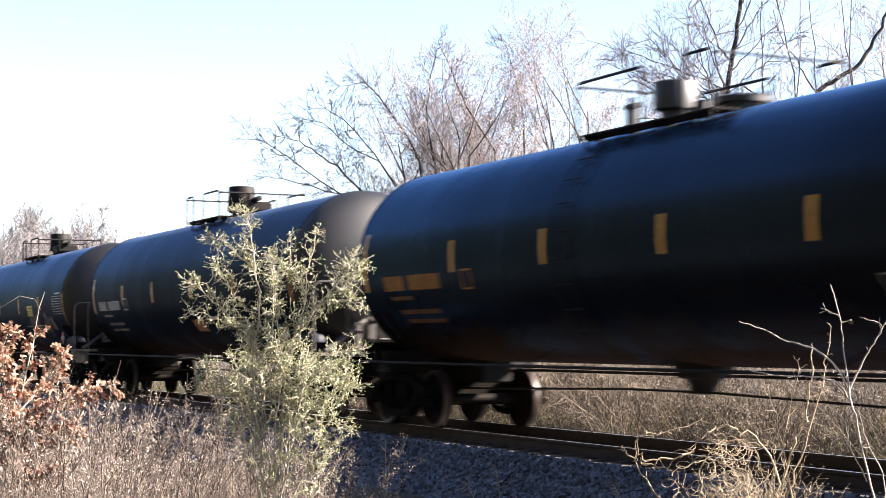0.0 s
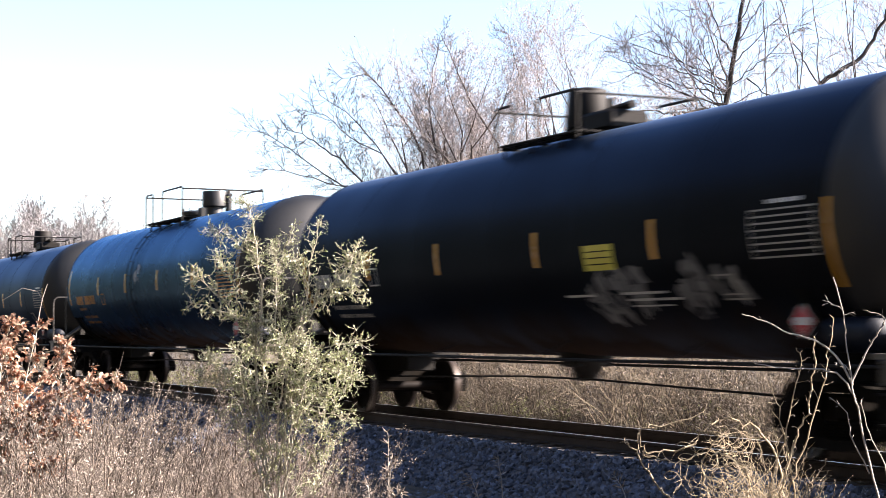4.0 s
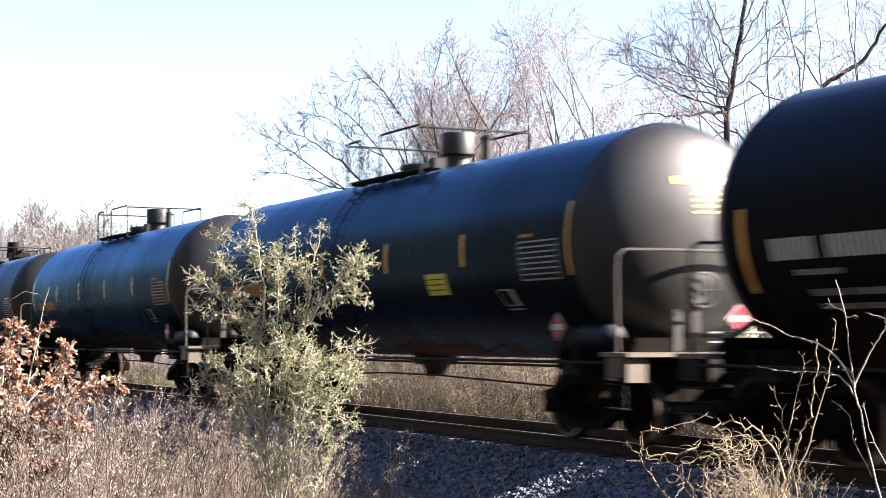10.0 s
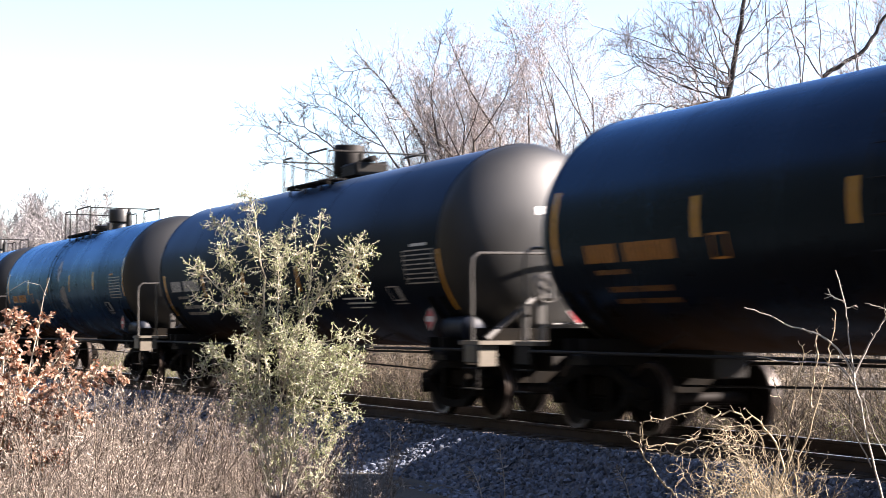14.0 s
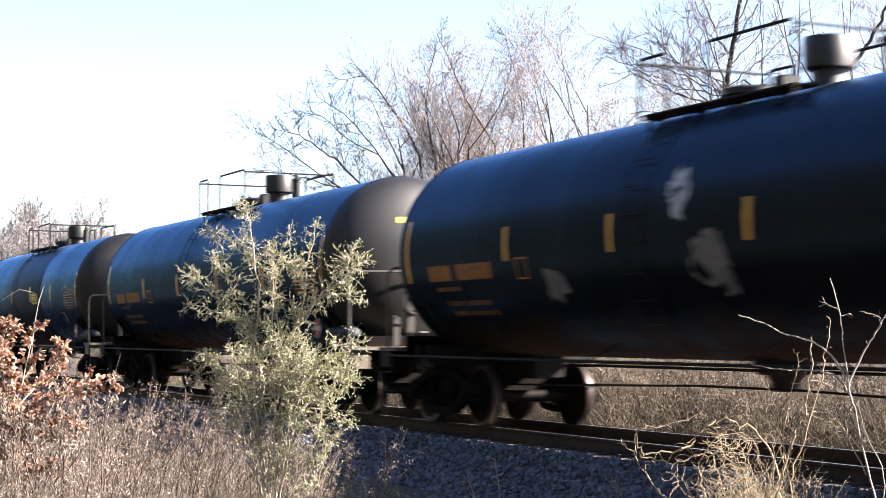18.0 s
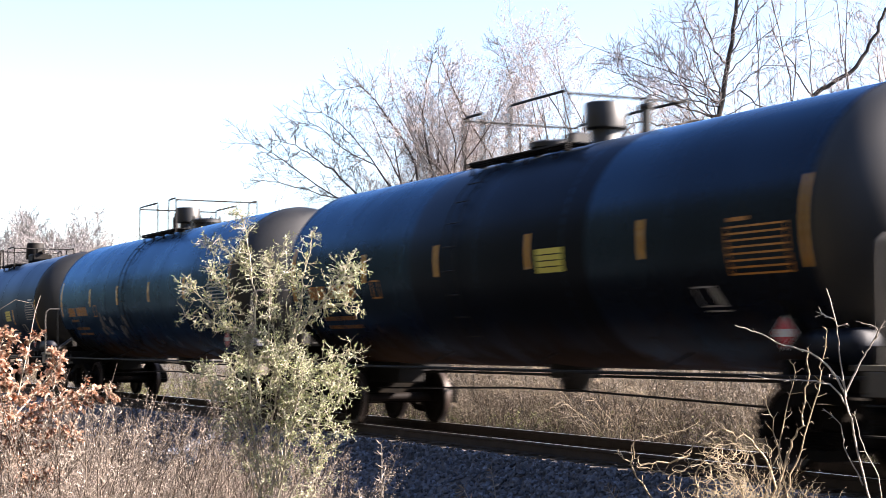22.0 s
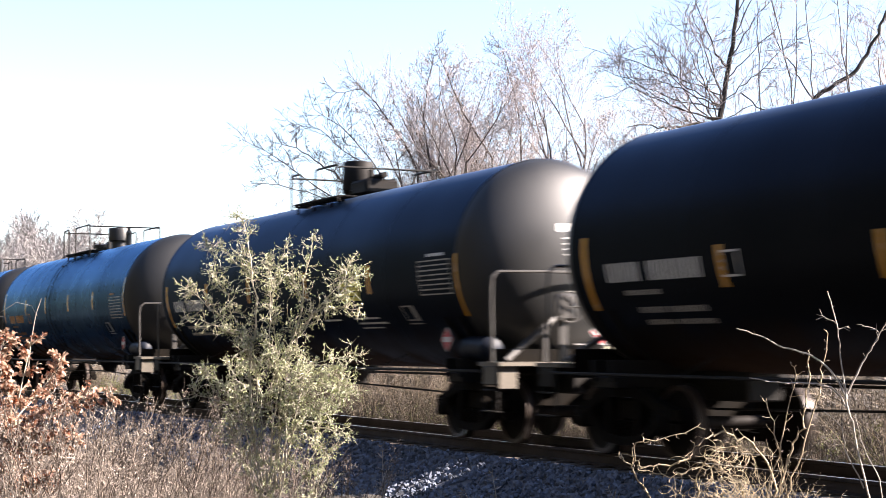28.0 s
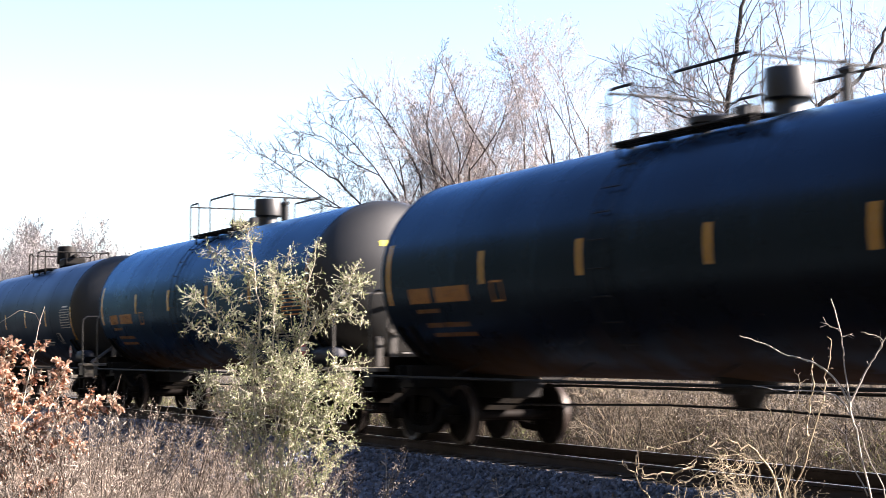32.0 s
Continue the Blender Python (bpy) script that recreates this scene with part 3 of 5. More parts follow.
        build_truck(car, sg * 7.0)
    # side pipes
    for y in (-1.47, 1.47):
        s = Shape().tube([(-8.1, y, 1.045), (-3, y, 1.035), (3, y, 1.035), (8.1, y, 1.045)], 0.022, 7)
        part("side_pipe", s, M_BLACK, car)
        for x in (-5.2, -2.0, 1.2, 4.4):
            g = Shape().tube([(x, y, 1.035), (x, y * 0.62, 1.28)], 0.012, 5)
            part("pipe_bracket", g, M_BLACK, car)
    part("brake_rod", Shape().tube([(-6.2, -0.3, 0.62), (-1, -0.42, 0.74), (1, -0.42, 0.74), (6.2, -0.3, 0.62)], 0.016, 6), M_BLACK, car)
    part("train_pipe", Shape().tube([(-8.5, 0.35, 0.84), (-5, 0.5, 0.92), (5, 0.5, 0.92), (8.5, 0.35, 0.84)], 0.022, 6), M_BLACK, car)
    # bottom outlet with its skid
    ob = Shape().spin([(1.16, 0.42), (1.02, 0.40), (0.93, 0.26), (0.80, 0.20), (0.70, 0.18), (0.70, 0.002)], "z", (0.15, 0, 0), 20)
    ob.box(-0.05, 0.35, -0.32, 0.32, 0.90, 1.0, 0.02)
    part("bottom_outlet", ob, M_BLACK, car)
    # brake gear on the front end
    rs = Shape().spin([(6.95, 0.002), (6.97, 0.12), (7.03, 0.19), (7.75, 0.19), (7.81, 0.12), (7.83, 0.002)], "x", (0, -1.12, 1.36), 20)
    part("air_reservoir", rs, M_BLUEGREY, car, "blue-grey air brake reservoir")
    part("brake_cylinder", Shape().spin([(6.0, 0.002), (6.0, 0.16), (6.35, 0.16), (6.4, 0.05), (6.7, 0.04)], "x", (0, -0.75, 0.98), 16), M_BLACK, car)
    hb = Shape().box(8.32, 8.46, -0.42, -0.1, 1.75, 2.16, 0.05).box(8.30, 8.38, -0.36, -0.22, 1.17, 1.8, 0.01).box(8.30, 8.38, -0.62, -0.5, 1.17, 1.72, 0.01)
    part("hand_brake", hb, M_GREY, car, "grey hand brake housing on the car end")
    hw = Shape()
    ring = [(8.52, -0.26 + 0.22 * math.cos(a), 1.96 + 0.22 * math.sin(a)) for a in [2 * math.pi * i / 20 for i in range(21)]]
    hw.tube(ring, 0.014, 6)
    for i in range(3):
        a = 2.1 * i
        hw.tube([(8.48, -0.26, 1.96), (8.52, -0.26 + 0.22 * math.cos(a), 1.96 + 0.22 * math.sin(a))], 0.01, 5)
    part("brake_wheel", hw, M_GREY, car)
    shelf = Shape()
    for z in (1.30, 1.42):
        shelf.tube([(8.55, -0.2, z), (8.55, 1.15, z)], 0.02, 6)
    part("platform_rail", shelf, M_GREY, car)
    # hazard placards: white diamond plate with a red diamond
    def placard(m):
        s = Shape()
        s.add([(0, -0.19, 0), (0, 0, -0.19), (0, 0.19, 0), (0, 0, 0.19)], [(0, 1, 2, 3)])
        s.add([(0.004, -0.17, 0.0), (0.004, 0, -0.17), (0.004, 0.17, 0), (0.004, 0, 0.17)], [(0, 1, 2, 3)], 1)
        s.add([(0.008, -0.125, -0.04), (0.008, 0.125, -0.04), (0.008, 0.125, 0.04), (0.008, -0.125, 0.04)], [(0, 1, 2, 3)], 0)
        s.box(-0.012, -0.003, -0.15, 0.15, -0.15, 0.15, 0.002, 2)
        s.box(-0.1, -0.011, -0.02, 0.02, -0.02, 0.02, 0.004, 2)
        return part("placard", s, [M_WHITE, M_RED, M_BLACK], car, "red diamond hazard placard", smooth=False, at=m)
    placard(pose(8.62, 0.2, 1.60, 0, 0, 0))
    placard(pose(6.85 if kind == "b" else 6.8, -1.40, 1.50, 0, 0, -90))
    # writing in bars
    rise = 0.12 if kind == "b" else 0.14
    first = -6.62 if kind == "b" else -6.46
    for i in (0, 1, 2, 3, 5, 6, 7, 8, 9, 10):
        bar = on_shell(first + 0.183 * i, first + 0.052 + 0.183 * i, 2.17, 2.40, steps=2)
        on_shell(first + 0.088 + 0.183 * i, first + 0.140 + 0.183 * i, 2.17, 2.40, steps=2, shape=bar)
        part("mark_letter", bar, mark, car)
    faint = M_FAINT if kind == "a" else M_TABLE
    part("weight_line", lettering(-6.3, -5.55, 1.91 + rise * 0.8, 1.97 + rise * 0.8, 10, thick=0.6), faint, car, kind="stuff")
    low = lettering(-6.15, -4.75, 1.72 + rise * 0.6, 1.79 + rise * 0.6, 22, gaps=(9,), thick=0.55)
    lettering(-6.1, -4.7, 1.58 + rise * 0.6, 1.64 + rise * 0.6, 22, gaps=(9,), thick=0.55, shape=low)
    part("data_writing", low, faint, car, kind="stuff")
    bx, bz = (-4.22, 2.15) if kind == "b" else (-3.72, 2.13)
    fr = on_shell(bx, bx + 0.3, bz + 0.27, bz + 0.295, steps=1)
    on_shell(bx, bx + 0.3, bz, bz + 0.025, steps=1, shape=fr)
    on_shell(bx, bx + 0.02, bz + 0.025, bz + 0.27, steps=3, shape=fr)
    on_shell(bx + 0.28, bx + 0.3, bz + 0.025, bz + 0.27, steps=3, shape=fr)
    part("consolidated_box", fr, mark, car)
    if kind == "b":
        wl = lettering(3.3, 4.3, 1.85, 1.88, 8, thick=0.85)
        lettering(3.4, 4.55, 1.77, 1.80, 8, thick=0.85, shape=wl)
        lettering(3.45, 4.3, 1.70, 1.72, 8, thick=0.85, shape=wl)
        on_shell(1.95, 2.65, 1.84, 1.87, steps=1, shape=wl)
        part("caution_writing", wl, M_WHITE, car, kind="stuff")
    for i, (y0, y1, z0, z1) in enumerate(((-0.42, 0.42, 3.34, 3.44), (-0.15, 0.36, 3.20, 3.235), (-0.15, 0.30, 3.12, 3.15), (-0.15, 0.36, 3.04, 3.07), (-0.15, 0.30, 2.96, 2.99))):
        part("head_writing", on_head(y0, y1, z0, z1) if kind == "a" else on_head(-0.25 if i == 0 else -0.15, 0.32, z0 - 0.24 - 0.03 * (i == 0), z1 - 0.25), M_LIME if kind == "a" else M_WHITE, car)
    # top platform, rail and fittings
    TOP = ZC + R
    way = -1 if dome_x < 0 else 1
    if kind == "b":
        x0, x1, zt, gap = -0.75, 1.6, TOP + 0.46, (0.5, 1.25)
    elif way > 0:
        x0, x1, zt, gap = -1.45, 1.65, TOP + 0.61, (0.62, 1.45)
    else:
        x0, x1, zt, gap = -1.30, 1.80, TOP + 0.61, (1.6, 2.5)
    pf = Shape()
    for y in (-0.92, -0.80, -0.68, 0.68, 0.80, 0.92):
        pf.box(x0, x1, y - 0.045, y + 0.045, TOP - 0.115, TOP - 0.085, 0.006)
    for x in np.arange(x0 + 0.02, x1, 0.84):
        for a, b in ((-0.96, -0.55), (0.55, 0.96)):
            pf.box(x, x + 0.05, a, b, TOP - 0.155, TOP - 0.117, 0.004)
        for y in (-0.88, 0.88):
            pf.box(x, x + 0.04, y - 0.02, y + 0.02, TOP - 0.31, TOP - 0.157, 0.004)
    part("walkway", pf, M_BLACK, car, "black grated walkway on the tank top")
    y = 1.0
    for sy in (-y, y):
        for a, b in ((x0, x0 + gap[0]), (x0 + gap[1], x1)):
            rl = Shape()
            rail_loop(rl, [(a, sy, TOP - 0.2), (a, sy, zt - 0.05), (a + 0.05, sy, zt), (b - 0.05, sy, zt), (b, sy, zt - 0.05), (b, sy, TOP - 0.2)], 0.021)
            part("side_railing", rl, M_BLACK, car, "thin pipe railing of the walkway")
    for x in (x0, x1):
        part("end_railing", Shape().tube([(x, -y, zt - 0.04), (x, y, zt - 0.04)], 0.018, 7), M_BLACK, car)
    # side ladder up to the walkway
    lx = -0.75
    for sy in (-1, 1) if kind == "a" else ():
        ld = Shape()
        for x in (lx - 0.21, lx + 0.21):
            arc = [(x, sy * (R + 0.055) * math.cos(a), ZC + (R + 0.055) * math.sin(a)) for a in [radians(-48 + 9.2 * i) for i in range(12)]]
            ld.tube(arc, 0.010, 6)
        side = part("ladder", ld, M_BLACK, car, "thin black side ladder")
        for i in range(8):
            a = radians(-44 + 12.5 * i)
            q = (sy * (R + 0.055) * math.cos(a), ZC + (R + 0.055) * math.sin(a))
            part("rung", Shape().tube([(lx - 0.21, *q), (lx + 0.21, *q)], 0.009, 6), M_BLACK, side)
        for a in (radians(-40), radians(45)):
            for x in (lx - 0.21, lx + 0.21):
                ld_b = Shape().tube([(x, sy * (R - 0.01) * math.cos(a), ZC + (R - 0.01) * math.sin(a)), (x, sy * (R + 0.055) * math.cos(a), ZC + (R + 0.055) * math.sin(a))], 0.014, 5)
                part("bracket", ld_b, M_BLACK, side)
    for x in (-4.9, -2.45, 0.0, 2.45, 4.9):
        part("weld_seam", Shape().spin([(x - 0.03, R - 0.001), (x - 0.012, R + 0.004), (x + 0.012, R + 0.004), (x + 0.03, R - 0.001)], "x", (0, 0, ZC), 64), paint, car)
    d = dome_x
    if kind == "a":
        dm = Shape().spin([(TOP - 0.03, 0.24), (TOP + 0.03, 0.21), (TOP + 0.19, 0.21), (TOP + 0.20, 0.28), (TOP + 0.22, 0.30), (TOP + 0.55, 0.30), (TOP + 0.58, 0.285), (TOP + 0.59, 0.002)], "z", (d, 0, 0), 28)
        part("valve_bonnet", dm, M_FITTING, car, "round black protective bonnet")
        e = d - 1.5 * way
        mw = Shape().spin([(TOP - 0.02, 0.3), (TOP + 0.10, 0.3), (TOP + 0.10, 0.36), (TOP + 0.17, 0.36), (TOP + 0.20, 0.3), (TOP + 0.23, 0.002)], "z", (e, 0, 0), 24)
        lid = part("manway", mw, M_FITTING, car, "low bolted manway lid")
        for i in range(8):
            a = 0.785 * i
            part("bolt", Shape().tube([(e + 0.33 * math.cos(a), 0.33 * math.sin(a), TOP + 0.06), (e + 0.33 * math.cos(a), 0.33 * math.sin(a), TOP + 0.26)], 0.022, 6), M_BLACK, lid)
        e = d - 0.75 * way
        part("gauge_box", Shape().box(e - 0.12, e + 0.12, -0.15, 0.15, TOP - 0.02, TOP + 0.24, 0.02), M_FITTING, car)
        e = d + 1.06 * way
        vl = Shape().tube([(e, 0, TOP - 0.02), (e, 0, TOP + 0.36)], 0.085, 10).tube([(e, 0, TOP + 0.3), (e, 0, TOP + 0.52)], 0.05, 8)
        vl.tube([(e - 0.16, 0, TOP + 0.40), (e + 0.16, 0, TOP + 0.40)], 0.045, 8)
        part("relief_valve", vl, M_FITTING, car)
    else:
        dm = Shape().spin([(TOP - 0.02, 0.24), (TOP + 0.12, 0.24), (TOP + 0.12, 0.32), (TOP + 0.16, 0.33), (TOP + 0.66, 0.30), (TOP + 0.69, 0.28), (TOP + 0.70, 0.002)], "z", (d, 0, 0), 24)
        dm.box(d - 0.36, d - 0.2, -0.2, 0.2, TOP + 0.1, TOP + 0.36, 0.03)
        part("valve_housing", dm, M_BLACK, car, "black tapered valve housing")
        mw = Shape().box(d + 0.38, d + 1.15, -0.34, 0.34, TOP - 0.02, TOP + 0.27, 0.05).tube([(d + 0.5, 0, TOP + 0.3), (d + 1.25, 0, TOP + 0.34)], 0.06, 8).tube([(d + 0.8, -0.1, TOP + 0.2), (d + 0.8, -0.1, TOP + 0.46)], 0.05, 8)
        part("manway", mw, M_BLACK, car, "low manway with a hinged lid")
        part("relief_valve", Shape().tube([(d - 0.6, 0.1, TOP - 0.02), (d - 0.6, 0.1, TOP + 0.2)], 0.12, 10), M_BLACK, car)
    return car


def marks(car, kind, lines, drop=0.0, end_drop=0.0):
    """The reflective strips, test table and inspection label, which sit a little differently on each car."""
    if kind == "a":
        along, z0, z1, ends, e0, e1 = (-3.98, -1.26, 1.55, 4.31), 2.39, 2.86, (-7.2, 7.38), 2.17, 3.13
        t0, t1, tz, step, thick, lx = 6.02, 7.08, 2.13, 0.073, 0.022, 5.30
    else:
        along, z0, z1, ends, e0, e1 = (-4.25, -1.62, 1.42, 4.26), 2.25, 2.72, (-7.1, 7.46), 1.84, 2.75
        t0, t1, tz, step, thick, lx = 6.18, 7.28, 2.17 - end_drop * 0.6, 0.072, 0.020, 5.40
    for x in along:
        part("reflective_strip", on_shell(x - 0.05, x + 0.05, z0 - drop, z1 - drop), M_YELLOW, car)
    for x in ends:
        part("reflective_strip", on_shell(x - 0.05, x + 0.05, e0 - end_drop, e1 - end_drop, steps=12), M_YELLOW, car)
    tab = Shape()
    for i in range(8):
        on_shell(t0, t1, tz + step * i, tz + step * i + thick, steps=1, shape=tab)
    for x in (t0, t1 - 0.015):
        on_shell(x, x + 0.015, tz + thick, tz + step * 7, lift=0.003, steps=4, shape=tab)
    part("test_table", tab, lines, car, kind="stuff")
    head = M_LETTER if kind == "a" else M_WHITE
    part("test_table_heading", lettering(t0 + (0.05 if kind == "a" else 0.3), t0 + (0.4 if kind == "a" else 0.9), tz + step * 8, tz + step * 8 + 0.045, 5, thick=0.85), head, car, kind="stuff")
    rt = Shape()
    for a, b in ((2.015, 2.035), (1.80, 1.82), (1.745, 1.765)):
        on_shell(lx - 0.38 * (a - 1.745), lx + 0.44 - 0.38 * (a - 1.745), a, b, steps=1, shape=rt)
    for x, w in ((lx, 0.02), (lx + 0.33, 0.11)):
        on_shell(x - 0.03, x + w - 0.03, 1.822, 2.013, steps=3, shape=rt, slant=-0.38)
    part("inspection_label", rt, M_TABLE, car, kind="stuff")


def blotches(x0, x1, z0, z1, count, seed, size=0.2):
    """Ragged patches of spilled or sprayed paint."""
    rng = random.Random(seed)
    s = Shape()
    for _ in range(count):
        cx, cz = rng.uniform(x0, x1), rng.uniform(z0, z1)
        n, r = 11, size * rng.uniform(0.4, 1.1)
        vs = []
        sx, lean = rng.uniform(0.3, 1.1), rng.uniform(-0.8, 0.3)
        for i in range(n):
            a = 2 * math.pi * i / n
            rr = r * rng.uniform(0.55, 1.2)
            z = cz + rr * math.sin(a)
            vs.append((cx + sx * rr * math.cos(a) + lean * (z - cz), -math.sqrt((R + 0.003) ** 2 - (z - ZC) ** 2), z))
        s.add(vs, [tuple(range(n))])
    return s


def build_train():
    proto = {("a", 1.0): build_car("a", 1.0)}
    proto["a", -0.45] = build_car("a", -0.45)
    proto["b", 0.2] = build_car("b", 0.2)
    kinds = {0: ("a", -0.45), 2: ("b", 0.2), 4: ("b", 0.2), 7: ("b", 0.2), 11: ("a", -0.45), 12: ("b", 0.2), 13: ("b", 0.2), 16: ("b", 0.2), 1: ("b", 0.2)}
    used, cars = set(), []
    for k in range(18):
        key = kinds.get(k, ("a", 1.0))
        at = pose(FIRST - PITCH * k, TRACK, 0)
        if key in used:
            car = copy_thing(proto[key], at)
        else:
            car = proto[key]
            car.matrix_basis = at
            used.add(key)
        cars.append(car)
    for k, car in enumerate(cars):
        key = kinds.get(k, ("a", 1.0))
        tone = M_TABLE if key[0] == "b" or k in (5, 8, 11, 14) else M_LETTER
        marks(car, key[0], tone, {9: 0.14, 7: 0.22, 12: 0.21}.get(k, -0.04 if k == 1 else 0.0), {7: 0.2, 1: -0.26}.get(k, 0.0))
    # what sets single cars apart
    for k, (x, z) in {2: (2.66, 2.16), 5: (2.98, 2.0), 10: (1.78, 2.32), 13: (3.1, 2.16), 12: (3.1, 2.16)}.items():
        part("notice_panel", on_shell(x, x + 0.70, z, z + 0.32), M_LIME, cars[k], "yellow notice panel")
        lines = Shape()
        for i in range(3):
            on_shell(x + 0.06, x + 0.64, z + 0.07 + 0.08 * i, z + 0.085 + 0.08 * i, lift=0.008, steps=1, shape=lines)
        part("notice_writing", lines, M_BLACK, cars[k], kind="stuff")
    part("capacity_plate", on_shell(-2.62, -1.95, 1.66, 1.94, slant=-0.3), M_STRAWPLATE, cars[4], "dull tan capacity plate")
    part("notice_panel", on_shell(1.0, 1.66, 1.60, 1.86, slant=-0.25), M_LETTER, cars[1], "orange notice panel")
    part("spray_paint", blotches(2.2, 4.0, 1.62, 2.1, 20, 3, 0.22), M_GRAFF, cars[2], "faded silver spray paint scrawl", kind="stuff")
    part("spray_paint", blotches(4.7, 5.9, 1.66, 2.2, 16, 13, 0.22), M_GRAFF, cars[2], "faded silver spray paint scrawl", kind="stuff")
    part("spray_paint", blotches(-3.4, -0.9, 1.62, 2.1, 14, 8, 0.17), M_GRAFF, cars[11], "faded silver spray paint scrawl", kind="stuff")
    part("residue", blotches(-0.35, -0.05, 2.68, 2.98, 7, 4, 0.15), M_DRIP, cars[3], "pale residue splashed down the tank side", kind="stuff")
    part("residue", blotches(-0.05, 0.35, 2.78, 3.25, 8, 6, 0.17), M_DRIP, cars[8], "pale residue splashed down the tank side", kind="stuff")
    part("faded_patch", blotches(0.42, 1.02, 1.98, 2.36, 16, 15, 0.27), M_GRAFF, cars[8], "dull grey ragged repainted patch", kind="stuff")
    part("faded_patch", blotches(-2.95, -2.6, 1.98, 2.14, 6, 16, 0.2), M_GRAFF, cars[8], "dull grey ragged repainted patch", kind="stuff")
    band = Shape().spin([(-2.2, R + 0.001), (-2.18, R + 0.003), (3.0, R + 0.003), (3.02, R + 0.001)], "x", (0, 0, ZC), 72)
    part("dull_band", band, M_TANKB, cars[10], "duller black band round the tank")
    for k, lab in ((2, "flat black railway tank car with white stencils and silver spray paint"), (3, "glossy black railway tank car with pale residue on its side"),
                   (8, "glossy black railway tank car with large pale smears"), (10, "glossy black railway tank car with a yellow notice panel"), (11, "black railway tank car with faded spray paint low on its side")):
        tagged(cars[k], lab)
    return cars


CARS = build_train()


# ---- plants ----
def spot(bearing, dist, z=None):
    """A place by its bearing from the track's far end, seen from the eye, and its distance."""
    x, y = -dist * math.cos(radians(bearing)), dist * math.sin(radians(bearing))
    return Vector((x, y, ground_height(x, y) if z is None else z))


def sway(rng, k):
    return Vector((rng.gauss(0, k), rng.gauss(0, k), rng.gauss(0, k)))


def aside(rng, d, angle):
    """A direction that leaves d at an angle, at a random turn round it."""
    u = d.orthogonal().normalized()
    u.rotate(Quaternion(d, rng.uniform(0, 2 * math.pi)))
    return (d * math.cos(angle) + u * math.sin(angle)).normalized()


def branch(rng, shapes, p, d, length, r, level, spec, tips):
    """Grows one branch and its children; shapes holds the mesh for each level."""
    n = spec["seg"][level]
    pts, rad = [p.copy()], [r]
    q, v = p.copy(), d.copy()
    for i in range(n):
        v = (v + sway(rng, spec["wander"][level]) + Vector((0, 0, spec["up"][level]))).normalized()
        q = q + v * (length / n)
        pts.append(q.copy())
        rad.append(max(spec["rmin"], r * (1 - 0.85 * (i + 1) / n) if level or not spec.get("stout") else r * (1 - 0.6 * (i + 1) / n)))
    shapes[level].tube(pts, rad, spec["sides"][level], caps=False)
    if level + 1 < len(spec["seg"]):
        for k in range(spec["kids"][level]):
            f = spec["from"][level] + (1 - spec["from"][level]) * (k + rng.random()) / spec["kids"][level]
            i = min(n - 1, int(f * n))
            a, b = pts[i], pts[i + 1]
            at = a + (b - a) * (f * n - i)
            nd = aside(rng, (b - a).normalized(), radians(rng.uniform(*spec["angle"][level])))
            nl = length * spec["ratio"][level] * rng.uniform(0.7, 1.25) * (1.15 - 0.5 * f)
            branch(rng, shapes, at, nd, nl, max(spec["rmin"], min(rad[i] * 0.7, spec["rad"][level + 1])), level + 1, spec, tips)
    else:
        tips.append((q, v))
        if n > 1:
            tips.append((pts[n // 2], v))


TREE = dict(seg=(8, 7, 5, 4, 3), wander=(0.055, 0.07, 0.085, 0.10, 0.12), up=(0.02, 0.035, 0.03, 0.02, 0.01), kids=(8, 6, 5, 3), angle=((20, 44), (22, 46), (24, 50), (26, 55)),
            ratio=(0.56, 0.52, 0.52, 0.52), rad=(0.10, 0.036, 0.016, 0.0095, 0.0062), rmin=0.0045, sides=(7, 5, 4, 3, 3))
TREE["from"] = (0.28, 0.18, 0.15, 0.12)
DENSE = dict(TREE, kids=(8, 6, 5, 4), rad=(0.09, 0.03, 0.0125, 0.0075, 0.005), rmin=0.004)


def bare_tree(label, base, height, seed, stems=1, leaf=0, bark=None, twig=None, spec=TREE, spread=0.25, lean=(0, 0), trunk_r=0.14, group="bare trees behind the track"):
    rng = random.Random(seed)
    tree = thing("bare_tree", label, "tree", group, at=Matrix.Translation(base))
    wood, fine = Shape(), Shape()
    shapes = [wood, wood, fine, fine, fine]
    tips = []
    for s in range(stems):
        d = Vector((lean[0] + rng.gauss(0, spread if stems > 1 else 0.03), lean[1] + rng.gauss(0, spread if stems > 1 else 0.03), 1)).normalized()
        branch(rng, shapes, Vector((rng.gauss(0, 0.15) if stems > 1 else 0, rng.gauss(0, 0.15) if stems > 1 else 0, -0.1)), d, height * rng.uniform(0.72, 0.85), trunk_r * rng.uniform(0.7, 1.1), 0, spec, tips)
    part("trunk", wood, bark or M_BARK, tree)
    part("crown", fine, twig or M_TWIG, tree, "fine bare twigs", kind="stuff")
    if leaf:
        lv = Shape()
        for q, v in tips:
            for _ in range(leaf):
                if rng.random() < 0.8:
                    lv.leaf(q + sway(rng, 0.05), sway(rng, 1), sway(rng, 1), rng.uniform(0.03, 0.07), rng.uniform(0.02, 0.04))
        part("withered_leaves", lv, M_BUD, tree, "few withered pinkish leaves", kind="stuff")
    return tree


